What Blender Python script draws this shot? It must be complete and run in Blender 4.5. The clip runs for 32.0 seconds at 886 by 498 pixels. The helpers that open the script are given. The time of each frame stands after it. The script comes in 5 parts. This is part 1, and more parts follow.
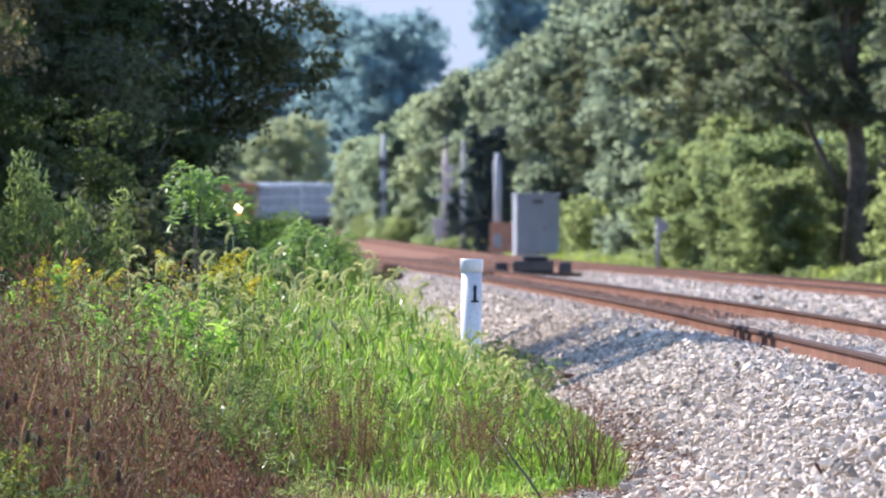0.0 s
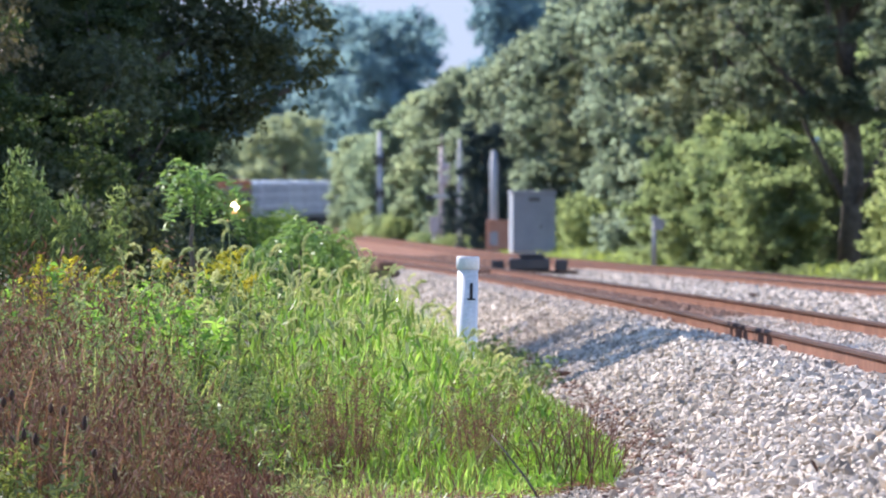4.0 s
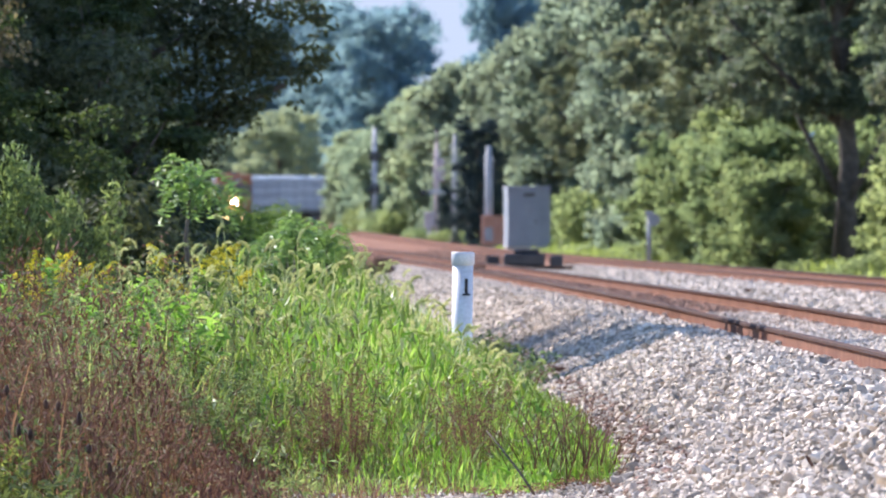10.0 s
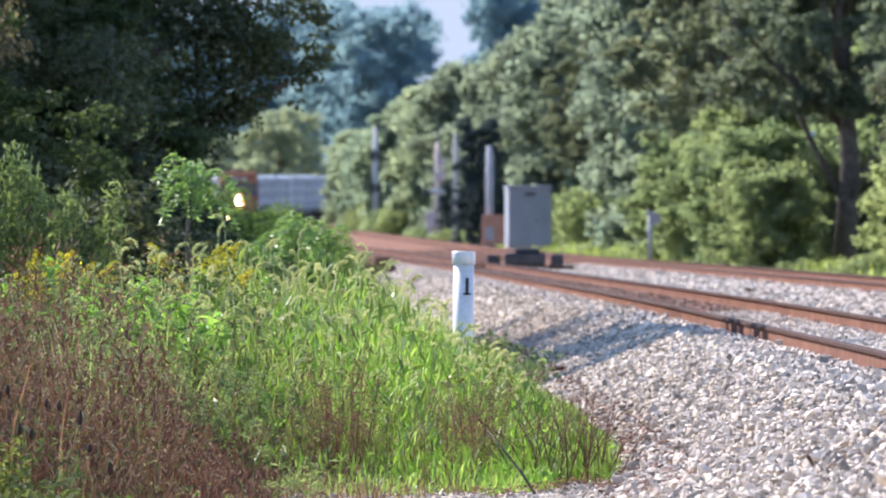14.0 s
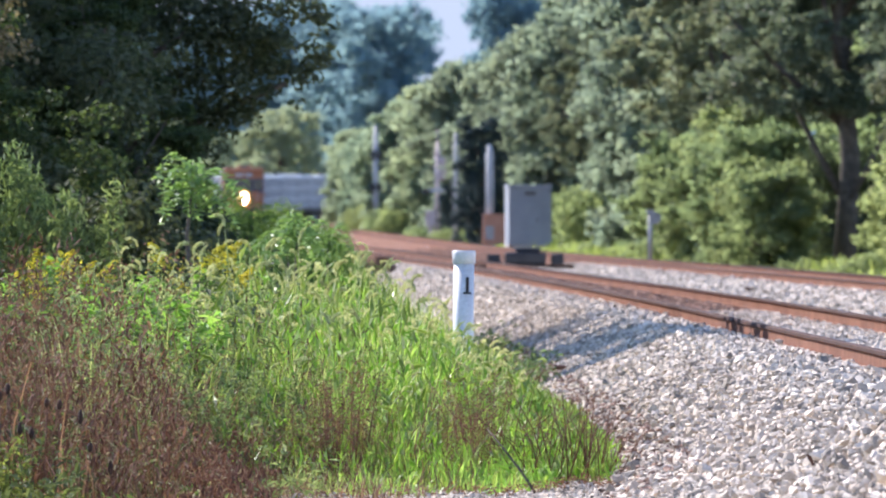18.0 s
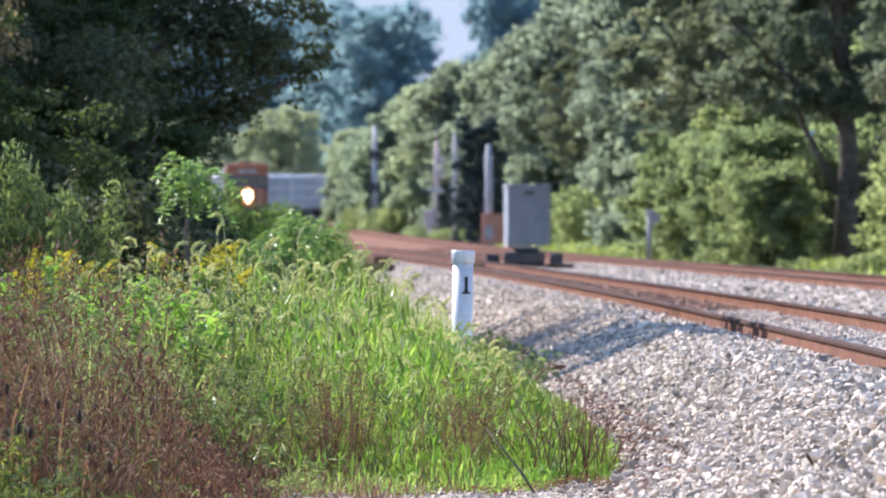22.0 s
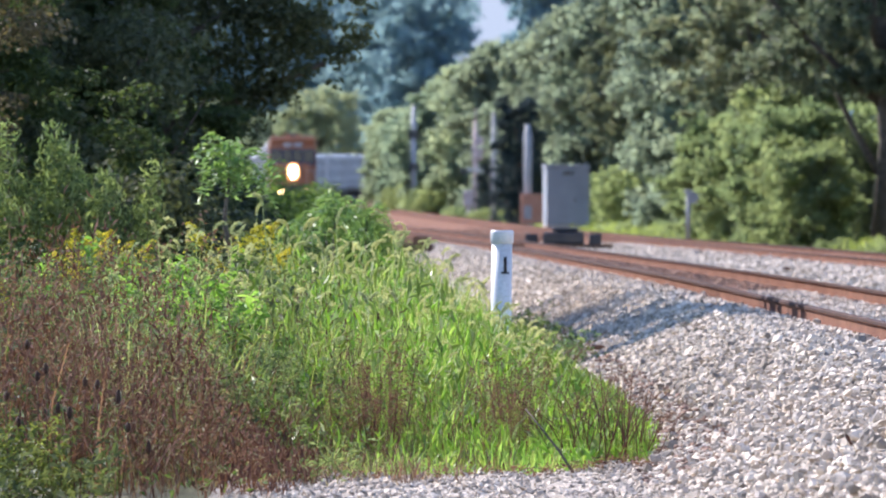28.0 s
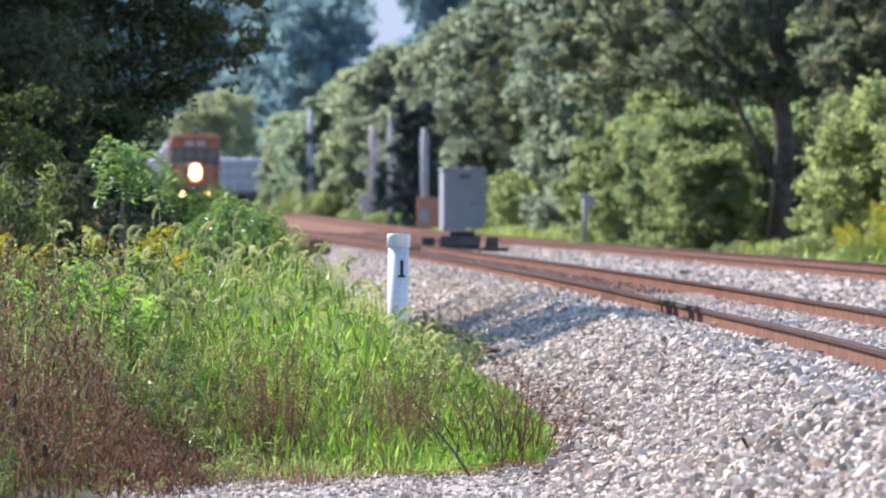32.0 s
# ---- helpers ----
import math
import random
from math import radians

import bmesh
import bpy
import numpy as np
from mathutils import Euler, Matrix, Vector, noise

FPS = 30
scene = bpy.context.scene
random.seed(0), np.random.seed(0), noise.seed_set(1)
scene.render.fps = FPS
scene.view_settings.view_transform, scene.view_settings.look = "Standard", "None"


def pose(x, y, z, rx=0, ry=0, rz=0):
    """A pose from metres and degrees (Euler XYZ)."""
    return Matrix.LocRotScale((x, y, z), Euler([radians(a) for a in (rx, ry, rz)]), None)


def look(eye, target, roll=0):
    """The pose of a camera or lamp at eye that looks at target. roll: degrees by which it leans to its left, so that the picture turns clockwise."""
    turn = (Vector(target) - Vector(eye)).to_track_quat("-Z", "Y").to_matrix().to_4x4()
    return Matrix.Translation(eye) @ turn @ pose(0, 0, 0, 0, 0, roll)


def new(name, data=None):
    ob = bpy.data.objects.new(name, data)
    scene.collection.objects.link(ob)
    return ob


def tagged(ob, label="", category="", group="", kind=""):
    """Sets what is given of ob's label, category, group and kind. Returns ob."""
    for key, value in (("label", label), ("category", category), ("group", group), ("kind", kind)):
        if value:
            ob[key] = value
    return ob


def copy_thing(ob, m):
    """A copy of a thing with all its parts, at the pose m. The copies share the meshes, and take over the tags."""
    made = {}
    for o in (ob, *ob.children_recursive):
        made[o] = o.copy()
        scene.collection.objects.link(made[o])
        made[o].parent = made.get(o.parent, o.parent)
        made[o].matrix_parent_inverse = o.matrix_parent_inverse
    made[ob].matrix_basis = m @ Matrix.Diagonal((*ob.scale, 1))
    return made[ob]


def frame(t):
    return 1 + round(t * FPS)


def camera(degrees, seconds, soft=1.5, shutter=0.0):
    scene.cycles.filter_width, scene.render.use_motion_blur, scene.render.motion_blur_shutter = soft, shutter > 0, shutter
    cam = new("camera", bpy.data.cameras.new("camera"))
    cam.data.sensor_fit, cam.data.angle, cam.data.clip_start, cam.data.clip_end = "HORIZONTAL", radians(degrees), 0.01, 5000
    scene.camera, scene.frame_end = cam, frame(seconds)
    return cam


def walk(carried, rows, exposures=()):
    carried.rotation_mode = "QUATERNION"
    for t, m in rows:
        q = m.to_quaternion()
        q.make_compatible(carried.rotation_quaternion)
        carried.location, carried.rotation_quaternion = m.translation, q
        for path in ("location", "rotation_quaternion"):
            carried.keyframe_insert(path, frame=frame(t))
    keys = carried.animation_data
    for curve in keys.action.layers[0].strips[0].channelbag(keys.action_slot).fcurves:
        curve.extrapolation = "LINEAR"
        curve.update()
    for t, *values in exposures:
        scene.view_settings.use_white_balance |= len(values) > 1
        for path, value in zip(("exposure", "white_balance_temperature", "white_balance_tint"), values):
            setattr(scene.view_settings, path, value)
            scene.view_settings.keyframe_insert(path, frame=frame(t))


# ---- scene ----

# ---------------------------------------------------------------- camera
EYE = (0.0, 0.0, 1.65)
cam = camera(4.9876, 32.0, soft=2.0)
cam.data.dof.use_dof, cam.data.dof.focus_distance, cam.data.dof.aperture_fstop = True, 65.0, 11.0
# seconds, turn to the left and upward tilt in degrees
AIM = [
    (0, 0.0451, -0.0716),
    (1, 0.0419, -0.0764),
    (2, 0.0345, -0.0772),
    (3, 0.0311, -0.0782),
    (4.5, 0.0208, -0.0898),
    (6, 0.0141, -0.1015),
    (7, 0.0086, -0.1023),
    (8, 0.0027, -0.1047),
    (9, -0.0026, -0.1076),
    (10.5, -0.0041, -0.1115),
    (12, -0.0030, -0.1150),
    (14, 0.0007, -0.1136),
    (15.5, 0.0025, -0.1142),
    (17, 0.0025, -0.1167),
    (20, -0.0011, -0.1193),
    (23, -0.0045, -0.1208),
    (24.5, -0.0036, -0.1245),
    (26.5, -0.0039, -0.1248),
    (27, -0.0304, -0.1203),
    (27.5, -0.0842, -0.1910),
    (28, 0.2158, -0.2323),
    (28.5, 0.5008, -0.2276),
    (29, 0.6469, -0.2081),
    (29.5, 0.8859, -0.2031),
    (30, 1.0807, -0.2031),
    (30.5, 0.7055, -0.2078),
    (31, 0.4130, -0.2078),
    (31.5, -0.1376, -0.2078),
    (32, -0.3668, -0.2129),
]
walk(cam, [(t, pose(*EYE, 90 + up, 0, turn)) for t, turn, up in AIM], [(0, 1.11, 6080, 19), (14, 1.11, 6080, 19), (24, 1.06, 6080, 19), (32, 1.0, 6080, 19)])

# ---------------------------------------------------------------- daylight
SUN_ELEVATION, SUN_AZIMUTH = 40.0, -45.0   # azimuth from straight ahead, negative to the left
world = bpy.data.worlds.new("sky")
scene.world = world
world.use_nodes = True
sky = world.node_tree.nodes.new("ShaderNodeTexSky")
sky.sky_type, sky.sun_disc = "NISHITA", False
sky.sun_elevation, sky.sun_rotation = radians(SUN_ELEVATION), radians(SUN_AZIMUTH)
sky.air_density, sky.dust_density, sky.ozone_density = 1.0, 0.2, 3.0
sky.altitude = 1200
back = world.node_tree.nodes["Background"]
back.inputs["Strength"].default_value = 0.15
world.node_tree.links.new(sky.outputs[0], back.inputs["Color"])
sun = new("sun", bpy.data.lights.new("sun", "SUN"))
sun.data.energy, sun.data.angle, sun.data.color = 5.0, radians(0.53), (1.0, 0.93, 0.83)
e, a = radians(SUN_ELEVATION), radians(SUN_AZIMUTH)
sun.matrix_world = look((0, 0, 60), Vector((0, 0, 60)) - Vector((math.sin(a) * math.cos(e), math.cos(a) * math.cos(e), math.sin(e))))

# ---------------------------------------------------------------- materials


def nodes_of(name):
    m = bpy.data.materials.new(name)
    m.use_nodes = True
    nt = m.node_tree
    return m, nt, nt.nodes["Principled BSDF"]


def node(nt, kind, **values):
    n = nt.nodes.new(kind)
    for key, v in values.items():
        n.inputs[key].default_value = v
    return n


def ramp(nt, source, stops):
    r = nt.nodes.new("ShaderNodeValToRGB")
    while len(r.color_ramp.elements) < len(stops):
        r.color_ramp.elements.new(0.5)
    for el, (p, c) in zip(r.color_ramp.elements, stops):
        el.position, el.color = p, (*c, 1)
    nt.links.new(source, r.inputs[0])
    return r.outputs[0]


def blend(nt, kind, a, b, fac):
    mx = nt.nodes.new("ShaderNodeMix")
    mx.data_type, mx.blend_type = "RGBA", kind
    for src, sock in ((a, mx.inputs[6]), (b, mx.inputs[7]), (fac, mx.inputs[0])):
        if isinstance(src, (int, float)):
            sock.default_value = src
        elif isinstance(src, tuple):
            sock.default_value = (*src, 1)
        else:
            nt.links.new(src, sock)
    return mx.outputs[2]


def surface(name, stops, scale=8.0, rough=0.8, metal=0.0, fine=60.0, bump=0.3, stain=None, depth=0.01, each=0.0, spec=0.4):
    """Two scales of noise over the colour, grain in the relief; each: how much single pieces differ."""
    m, nt, p = nodes_of(name)
    tc = nt.nodes.new("ShaderNodeTexCoord")
    n1 = node(nt, "ShaderNodeTexNoise", Scale=scale, Detail=5.0, Roughness=0.6)
    n2 = node(nt, "ShaderNodeTexNoise", Scale=fine, Detail=4.0, Roughness=0.7)
    for n in (n1, n2):
        nt.links.new(tc.outputs["Object"], n.inputs["Vector"])
    col = ramp(nt, n1.outputs["Fac"], stops)
    grain = ramp(nt, n2.outputs["Fac"], [(0.25, (0.72, 0.72, 0.72)), (0.75, (1.2, 1.2, 1.2))])
    col = blend(nt, "MULTIPLY", col, grain, 0.7)
    if stain:
        n3 = node(nt, "ShaderNodeTexNoise", Scale=scale * 0.23, Detail=6.0, Roughness=0.65)
        nt.links.new(tc.outputs["Object"], n3.inputs["Vector"])
        col = blend(nt, "MIX", col, stain, ramp(nt, n3.outputs["Fac"], [(0.5, (0, 0, 0)), (0.66, (0.8, 0.8, 0.8))]))
    if each:
        info, geo = nt.nodes.new("ShaderNodeObjectInfo"), nt.nodes.new("ShaderNodeNewGeometry")
        add = nt.nodes.new("ShaderNodeMath")
        add.operation = "ADD"
        nt.links.new(info.outputs["Random"], add.inputs[0])
        nt.links.new(geo.outputs["Random Per Island"], add.inputs[1])
        fr = nt.nodes.new("ShaderNodeMath")
        fr.operation = "FRACT"
        nt.links.new(add.outputs[0], fr.inputs[0])
        tone = ramp(nt, fr.outputs[0], [(0.0, (1 - each,) * 3), (0.5, (1.0, 0.97, 0.94)), (1.0, (1 + each * 0.6,) * 3)])
        col = blend(nt, "MULTIPLY", col, tone, 1.0)
    nt.links.new(col, p.inputs["Base Color"])
    p.inputs["Roughness"].default_value, p.inputs["Metallic"].default_value = rough, metal
    p.inputs["Specular IOR Level"].default_value = spec
    b = node(nt, "ShaderNodeBump", Strength=bump, Distance=depth)
    nt.links.new(n2.outputs["Fac"], b.inputs["Height"])
    nt.links.new(b.outputs[0], p.inputs["Normal"])
    return m


def leafy(name, dark, mid, light, see=0.35, patch=0.5, gloss=0.45, through_tint=(1.12, 1.2, 0.72)):
    """Leaves: colour from leaf to leaf and from bough to bough, light passing through the blades."""
    m, nt, p = nodes_of(name)
    geo, info = nt.nodes.new("ShaderNodeNewGeometry"), nt.nodes.new("ShaderNodeObjectInfo")
    tc = nt.nodes.new("ShaderNodeTexCoord")
    n = node(nt, "ShaderNodeTexNoise", Scale=patch, Detail=3.0, Roughness=0.6)
    nt.links.new(tc.outputs["Object"], n.inputs["Vector"])
    add = nt.nodes.new("ShaderNodeMath")
    add.operation, add.inputs[1].default_value = "MULTIPLY_ADD", 0.45
    nt.links.new(geo.outputs["Random Per Island"], add.inputs[0])
    nt.links.new(n.outputs["Fac"], add.inputs[2])
    col = ramp(nt, add.outputs[0], [(0.3, dark), (0.7, mid), (1.0, light)])
    tone = ramp(nt, info.outputs["Random"], [(0.0, (0.85, 0.9, 0.9)), (1.0, (1.15, 1.08, 0.95))])
    col = blend(nt, "MULTIPLY", col, tone, 1.0)
    nt.links.new(col, p.inputs["Base Color"])
    p.inputs["Roughness"].default_value = gloss
    p.inputs["Specular IOR Level"].default_value = 0.35
    tr = nt.nodes.new("ShaderNodeBsdfTranslucent")
    warm = blend(nt, "MULTIPLY", col, through_tint, 1.0)
    nt.links.new(warm, tr.inputs["Color"])
    mix = nt.nodes.new("ShaderNodeMixShader")
    mix.inputs[0].default_value = see
    nt.links.new(p.outputs[0], mix.inputs[1])
    nt.links.new(tr.outputs[0], mix.inputs[2])
    nt.links.new(mix.outputs[0], nt.nodes["Material Output"].inputs["Surface"])
    return m


def glow(name, colour, strength):
    m, nt, p = nodes_of(name)
    p.inputs["Base Color"].default_value = (0.02, 0.02, 0.02, 1)
    p.inputs["Emission Color"].default_value = (*colour, 1)
    p.inputs["Emission Strength"].default_value = strength
    return m


M = {
    "soil": surface("soil", [(0.3, (0.10, 0.075, 0.045)), (0.55, (0.12, 0.12, 0.05)), (0.75, (0.16, 0.14, 0.07))], 0.6, 0.95, fine=9.0, bump=0.6, depth=0.05),
    "gravel": surface("gravel", [(0.3, (0.345, 0.295, 0.232)), (0.5, (0.51, 0.44, 0.355)), (0.75, (0.63, 0.565, 0.475))], 18.0, 0.92, fine=70.0, bump=0.8, depth=0.03, stain=(0.36, 0.27, 0.20)),
    "rust_gravel": surface("rust_gravel", [(0.3, (0.15, 0.07, 0.042)), (0.5, (0.23, 0.115, 0.072)), (0.75, (0.31, 0.18, 0.125))], 3.0, 0.95, spec=0.1, fine=40.0, bump=0.8, depth=0.03, stain=(0.22, 0.13, 0.09)),
    "stone": surface("stone", [(0.3, (0.455, 0.385, 0.298)), (0.55, (0.61, 0.525, 0.422)), (0.8, (0.73, 0.645, 0.532))], 14.0, 0.88, fine=90.0, bump=0.4, each=0.62),
    "stained_stone": surface("stained_stone", [(0.3, (0.19, 0.118, 0.085)), (0.55, (0.285, 0.19, 0.142)), (0.8, (0.40, 0.285, 0.215))], 14.0, 0.92, fine=90.0, bump=0.4, each=0.5, spec=0.2),
    "rust": surface("rust", [(0.3, (0.13, 0.058, 0.035)), (0.55, (0.195, 0.09, 0.054)), (0.8, (0.26, 0.125, 0.075))], 2.5, 0.9, fine=45.0, bump=0.3, stain=(0.14, 0.06, 0.036), spec=0.15),
    "railhead": surface("railhead", [(0.3, (0.045, 0.024, 0.018)), (0.7, (0.085, 0.046, 0.034))], 2.0, 0.85, 0.0, fine=30.0, bump=0.05, spec=0.12),
    "tie": surface("tie", [(0.3, (0.07, 0.045, 0.03)), (0.6, (0.16, 0.10, 0.07)), (0.8, (0.20, 0.125, 0.085))], 6.0, 0.95, fine=50.0, bump=0.5, each=0.3, spec=0.1),
    "bark": surface("bark", [(0.3, (0.06, 0.05, 0.04)), (0.7, (0.16, 0.13, 0.10))], 5.0, 0.95, fine=22.0, bump=0.8, depth=0.03),
    "pvc": surface("pvc", [(0.3, (0.58, 0.58, 0.59)), (0.7, (0.68, 0.68, 0.68))], 6.0, 0.45, fine=40.0, bump=0.05, stain=(0.47, 0.45, 0.42)),
    "ink": surface("ink", [(0.3, (0.015, 0.015, 0.018)), (0.7, (0.03, 0.03, 0.03))], 20.0, 0.5),
    "aluminium": surface("aluminium", [(0.3, (0.25, 0.265, 0.29)), (0.7, (0.31, 0.325, 0.35))], 1.2, 0.55, 0.2, fine=25.0, bump=0.06, stain=(0.33, 0.34, 0.36)),
    "white_paint": surface("white_paint", [(0.3, (0.33, 0.34, 0.35)), (0.7, (0.46, 0.46, 0.46))], 3.0, 0.75, fine=25.0, bump=0.1, stain=(0.5, 0.46, 0.42)),
    "pink_paint": surface("pink_paint", [(0.3, (0.40, 0.31, 0.30)), (0.7, (0.56, 0.46, 0.45))], 3.0, 0.6, fine=25.0, bump=0.1, stain=(0.48, 0.30, 0.25)),
    "orange_paint": surface("orange_paint", [(0.3, (0.29, 0.115, 0.055)), (0.7, (0.36, 0.15, 0.08))], 0.8, 0.42, fine=18.0, bump=0.05, stain=(0.36, 0.13, 0.05)),
    "orange_board": surface("orange_board", [(0.3, (0.46, 0.22, 0.14)), (0.7, (0.56, 0.30, 0.20))], 2.0, 0.6, fine=18.0, bump=0.05),
    "dark_paint": surface("dark_paint", [(0.3, (0.022, 0.022, 0.025)), (0.7, (0.05, 0.048, 0.048))], 1.5, 0.55, fine=20.0, bump=0.1, stain=(0.07, 0.06, 0.05)),
    "grey_paint": surface("grey_paint", [(0.3, (0.33, 0.34, 0.37)), (0.7, (0.44, 0.45, 0.48))], 0.6, 0.5, 0.1, fine=14.0, bump=0.1, stain=(0.28, 0.26, 0.27)),
    "roof_steel": surface("roof_steel", [(0.3, (0.55, 0.56, 0.58)), (0.7, (0.72, 0.73, 0.74))], 0.6, 0.5, 0.1, fine=14.0, bump=0.1),
    "steel": surface("steel", [(0.3, (0.10, 0.095, 0.09)), (0.7, (0.2, 0.18, 0.17))], 2.0, 0.5, 0.7, fine=25.0, bump=0.1),
    "scrap": surface("scrap", [(0.3, (0.05, 0.025, 0.018)), (0.7, (0.12, 0.06, 0.04))], 20.0, 0.9, fine=70.0, bump=0.4),
    "yellow_paint": surface("yellow_paint", [(0.3, (0.62, 0.42, 0.03)), (0.7, (0.75, 0.52, 0.05))], 1.5, 0.5, fine=20.0, bump=0.05),
    "navy_paint": surface("navy_paint", [(0.3, (0.028, 0.034, 0.075)), (0.7, (0.055, 0.06, 0.12))], 1.5, 0.5, fine=20.0, bump=0.1, stain=(0.08, 0.07, 0.08)),
    "window": surface("window", [(0.3, (0.012, 0.016, 0.022)), (0.7, (0.03, 0.035, 0.045))], 1.0, 0.12, fine=4.0, bump=0.0, spec=0.6),
    # emission for the two backdrop sheets: haze over the wood, and sky brightness
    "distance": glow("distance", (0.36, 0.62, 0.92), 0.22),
    "sky_glow": glow("sky_glow", (0.72, 0.84, 1.0), 0.40),
    "lamp": glow("lamp", (1.0, 0.80, 0.52), 26.0),
    # orange emission for the glare around the headlight, no lamp of its own
    "reflector": glow("reflector", (1.0, 0.42, 0.14), 2.2),
    "warm_lamp": glow("warm_lamp", (1.0, 0.62, 0.27), 5.0),
    "grass": leafy("grass", (0.13, 0.175, 0.052), (0.268, 0.335, 0.098), (0.43, 0.485, 0.20), 0.52, 0.9),
    "pale_grass": leafy("pale_grass", (0.23, 0.27, 0.115), (0.385, 0.425, 0.20), (0.53, 0.54, 0.30), 0.5, 1.5),
    "lush": leafy("lush", (0.13, 0.235, 0.045), (0.25, 0.41, 0.085), (0.40, 0.53, 0.155), 0.57, 1.2),
    "teasel": leafy("teasel", (0.03, 0.015, 0.011), (0.055, 0.028, 0.019), (0.10, 0.055, 0.036), 0.1, 3.0, 0.8),
    "dead": leafy("dead", (0.066, 0.031, 0.026), (0.155, 0.078, 0.062), (0.31, 0.18, 0.145), 0.38, 1.6, 0.85),
    "straw": leafy("straw", (0.20, 0.15, 0.09), (0.33, 0.26, 0.17), (0.46, 0.39, 0.28), 0.3, 2.0, 0.7),
    "seed": leafy("seed", (0.34, 0.36, 0.21), (0.47, 0.48, 0.30), (0.62, 0.61, 0.43), 0.5, 3.0, 0.7),
    "goldenrod": leafy("goldenrod", (0.40, 0.33, 0.03), (0.52, 0.45, 0.05), (0.64, 0.57, 0.10), 0.35, 3.0, 0.7),
    "olive": leafy("olive", (0.04, 0.052, 0.022), (0.085, 0.105, 0.042), (0.165, 0.19, 0.082), 0.35, 1.3, 0.7),
    "sage": leafy("sage", (0.075, 0.105, 0.045), (0.15, 0.20, 0.09), (0.32, 0.38, 0.19), 0.45, 1.5, 0.72),
    "sumac": leafy("sumac", (0.11, 0.19, 0.07), (0.19, 0.30, 0.115), (0.29, 0.41, 0.19), 0.5, 1.5),
    "shrub": leafy("shrub", (0.07, 0.12, 0.03), (0.13, 0.20, 0.05), (0.24, 0.31, 0.095), 0.45, 0.8, 0.62),
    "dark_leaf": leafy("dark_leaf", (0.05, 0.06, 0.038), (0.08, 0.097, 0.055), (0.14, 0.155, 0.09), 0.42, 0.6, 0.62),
    "young_leaf": leafy("young_leaf", (0.03, 0.05, 0.024), (0.055, 0.082, 0.032), (0.10, 0.128, 0.054), 0.42, 0.9, 0.7),
    # dark blue-green leaves that stand for deep shade between the far trees
    "shade_leaf": leafy("shade_leaf", (0.025, 0.045, 0.05), (0.045, 0.075, 0.08), (0.08, 0.115, 0.11), 0.2, 0.6, 0.7, (1.0, 1.03, 0.98)),
    "yellow_green": leafy("yellow_green", (0.055, 0.075, 0.02), (0.135, 0.165, 0.04), (0.34, 0.36, 0.11), 0.42, 1.6, 0.6),
    "brown_leaf": leafy("brown_leaf", (0.055, 0.048, 0.032), (0.10, 0.085, 0.052), (0.21, 0.175, 0.115), 0.38, 0.7, 0.6),
    # oak and vine: a little blue is added to the leaves for haze
    "oak_leaf": leafy("oak_leaf", (0.08, 0.105, 0.078), (0.145, 0.18, 0.125), (0.28, 0.305, 0.21), 0.6, 0.5, 0.5, (1.05, 1.08, 0.88)),
    "vine_leaf": leafy("vine_leaf", (0.175, 0.215, 0.118), (0.255, 0.305, 0.158), (0.345, 0.39, 0.21), 0.66, 0.4, 0.7, (1.08, 1.12, 0.84)),
    "elder_leaf": leafy("elder_leaf", (0.085, 0.095, 0.068), (0.14, 0.155, 0.105), (0.245, 0.255, 0.175), 0.5, 0.5, 0.6, (1.06, 1.08, 0.86)),
    # far trees: aerial haze is mixed into these pale, bluish leaf colours
    "hazy_far_leaf": leafy("hazy_far_leaf", (0.185, 0.228, 0.20), (0.23, 0.27, 0.226), (0.28, 0.315, 0.25), 0.7, 0.3, 0.9, (1.05, 1.11, 0.86)),
    "hazy_blue_leaf": leafy("hazy_blue_leaf", (0.21, 0.31, 0.39), (0.26, 0.37, 0.45), (0.305, 0.415, 0.46), 0.62, 0.15, 0.9, (1.0, 1.07, 0.94)),
    "hazy_gold_leaf": leafy("hazy_gold_leaf", (0.26, 0.31, 0.27), (0.34, 0.385, 0.29), (0.43, 0.45, 0.30), 0.58, 0.2, 0.8, (1.06, 1.1, 0.85)),
    "hazy_pale_leaf": leafy("hazy_pale_leaf", (0.225, 0.28, 0.24), (0.275, 0.33, 0.265), (0.33, 0.375, 0.285), 0.74, 0.3, 0.9, (1.05, 1.11, 0.86)),
}

# ---------------------------------------------------------------- mesh helpers
rng = np.random.default_rng(7)


def mesh_of(name, verts, faces, mats, slots=None, smooth=False):
    """A mesh from arrays: faces is one array of equal-sided faces, or a list of them."""
    me = bpy.data.meshes.new(name)
    groups = faces if isinstance(faces, list) else [faces]
    groups = [np.asarray(g, dtype=np.int32) for g in groups if len(g)]
    loops = np.concatenate([g.ravel() for g in groups])
    sizes = np.concatenate([np.full(len(g), g.shape[1], dtype=np.int32) for g in groups])
    verts = np.asarray(verts, dtype=np.float32)
    me.vertices.add(len(verts))
    me.vertices.foreach_set("co", verts.ravel())
    me.loops.add(len(loops))
    me.loops.foreach_set("vertex_index", loops)
    me.polygons.add(len(sizes))
    me.polygons.foreach_set("loop_start", np.concatenate([[0], np.cumsum(sizes)[:-1]]).astype(np.int32))
    me.polygons.foreach_set("loop_total", sizes)
    for mt in (mats if isinstance(mats, (list, tuple)) else [mats]):
        me.materials.append(mt)
    if slots is not None:
        me.polygons.foreach_set("material_index", np.asarray(slots, dtype=np.int32))
    me.polygons.foreach_set("use_smooth", np.full(len(sizes), smooth))
    me.update(calc_edges=True)
    return me


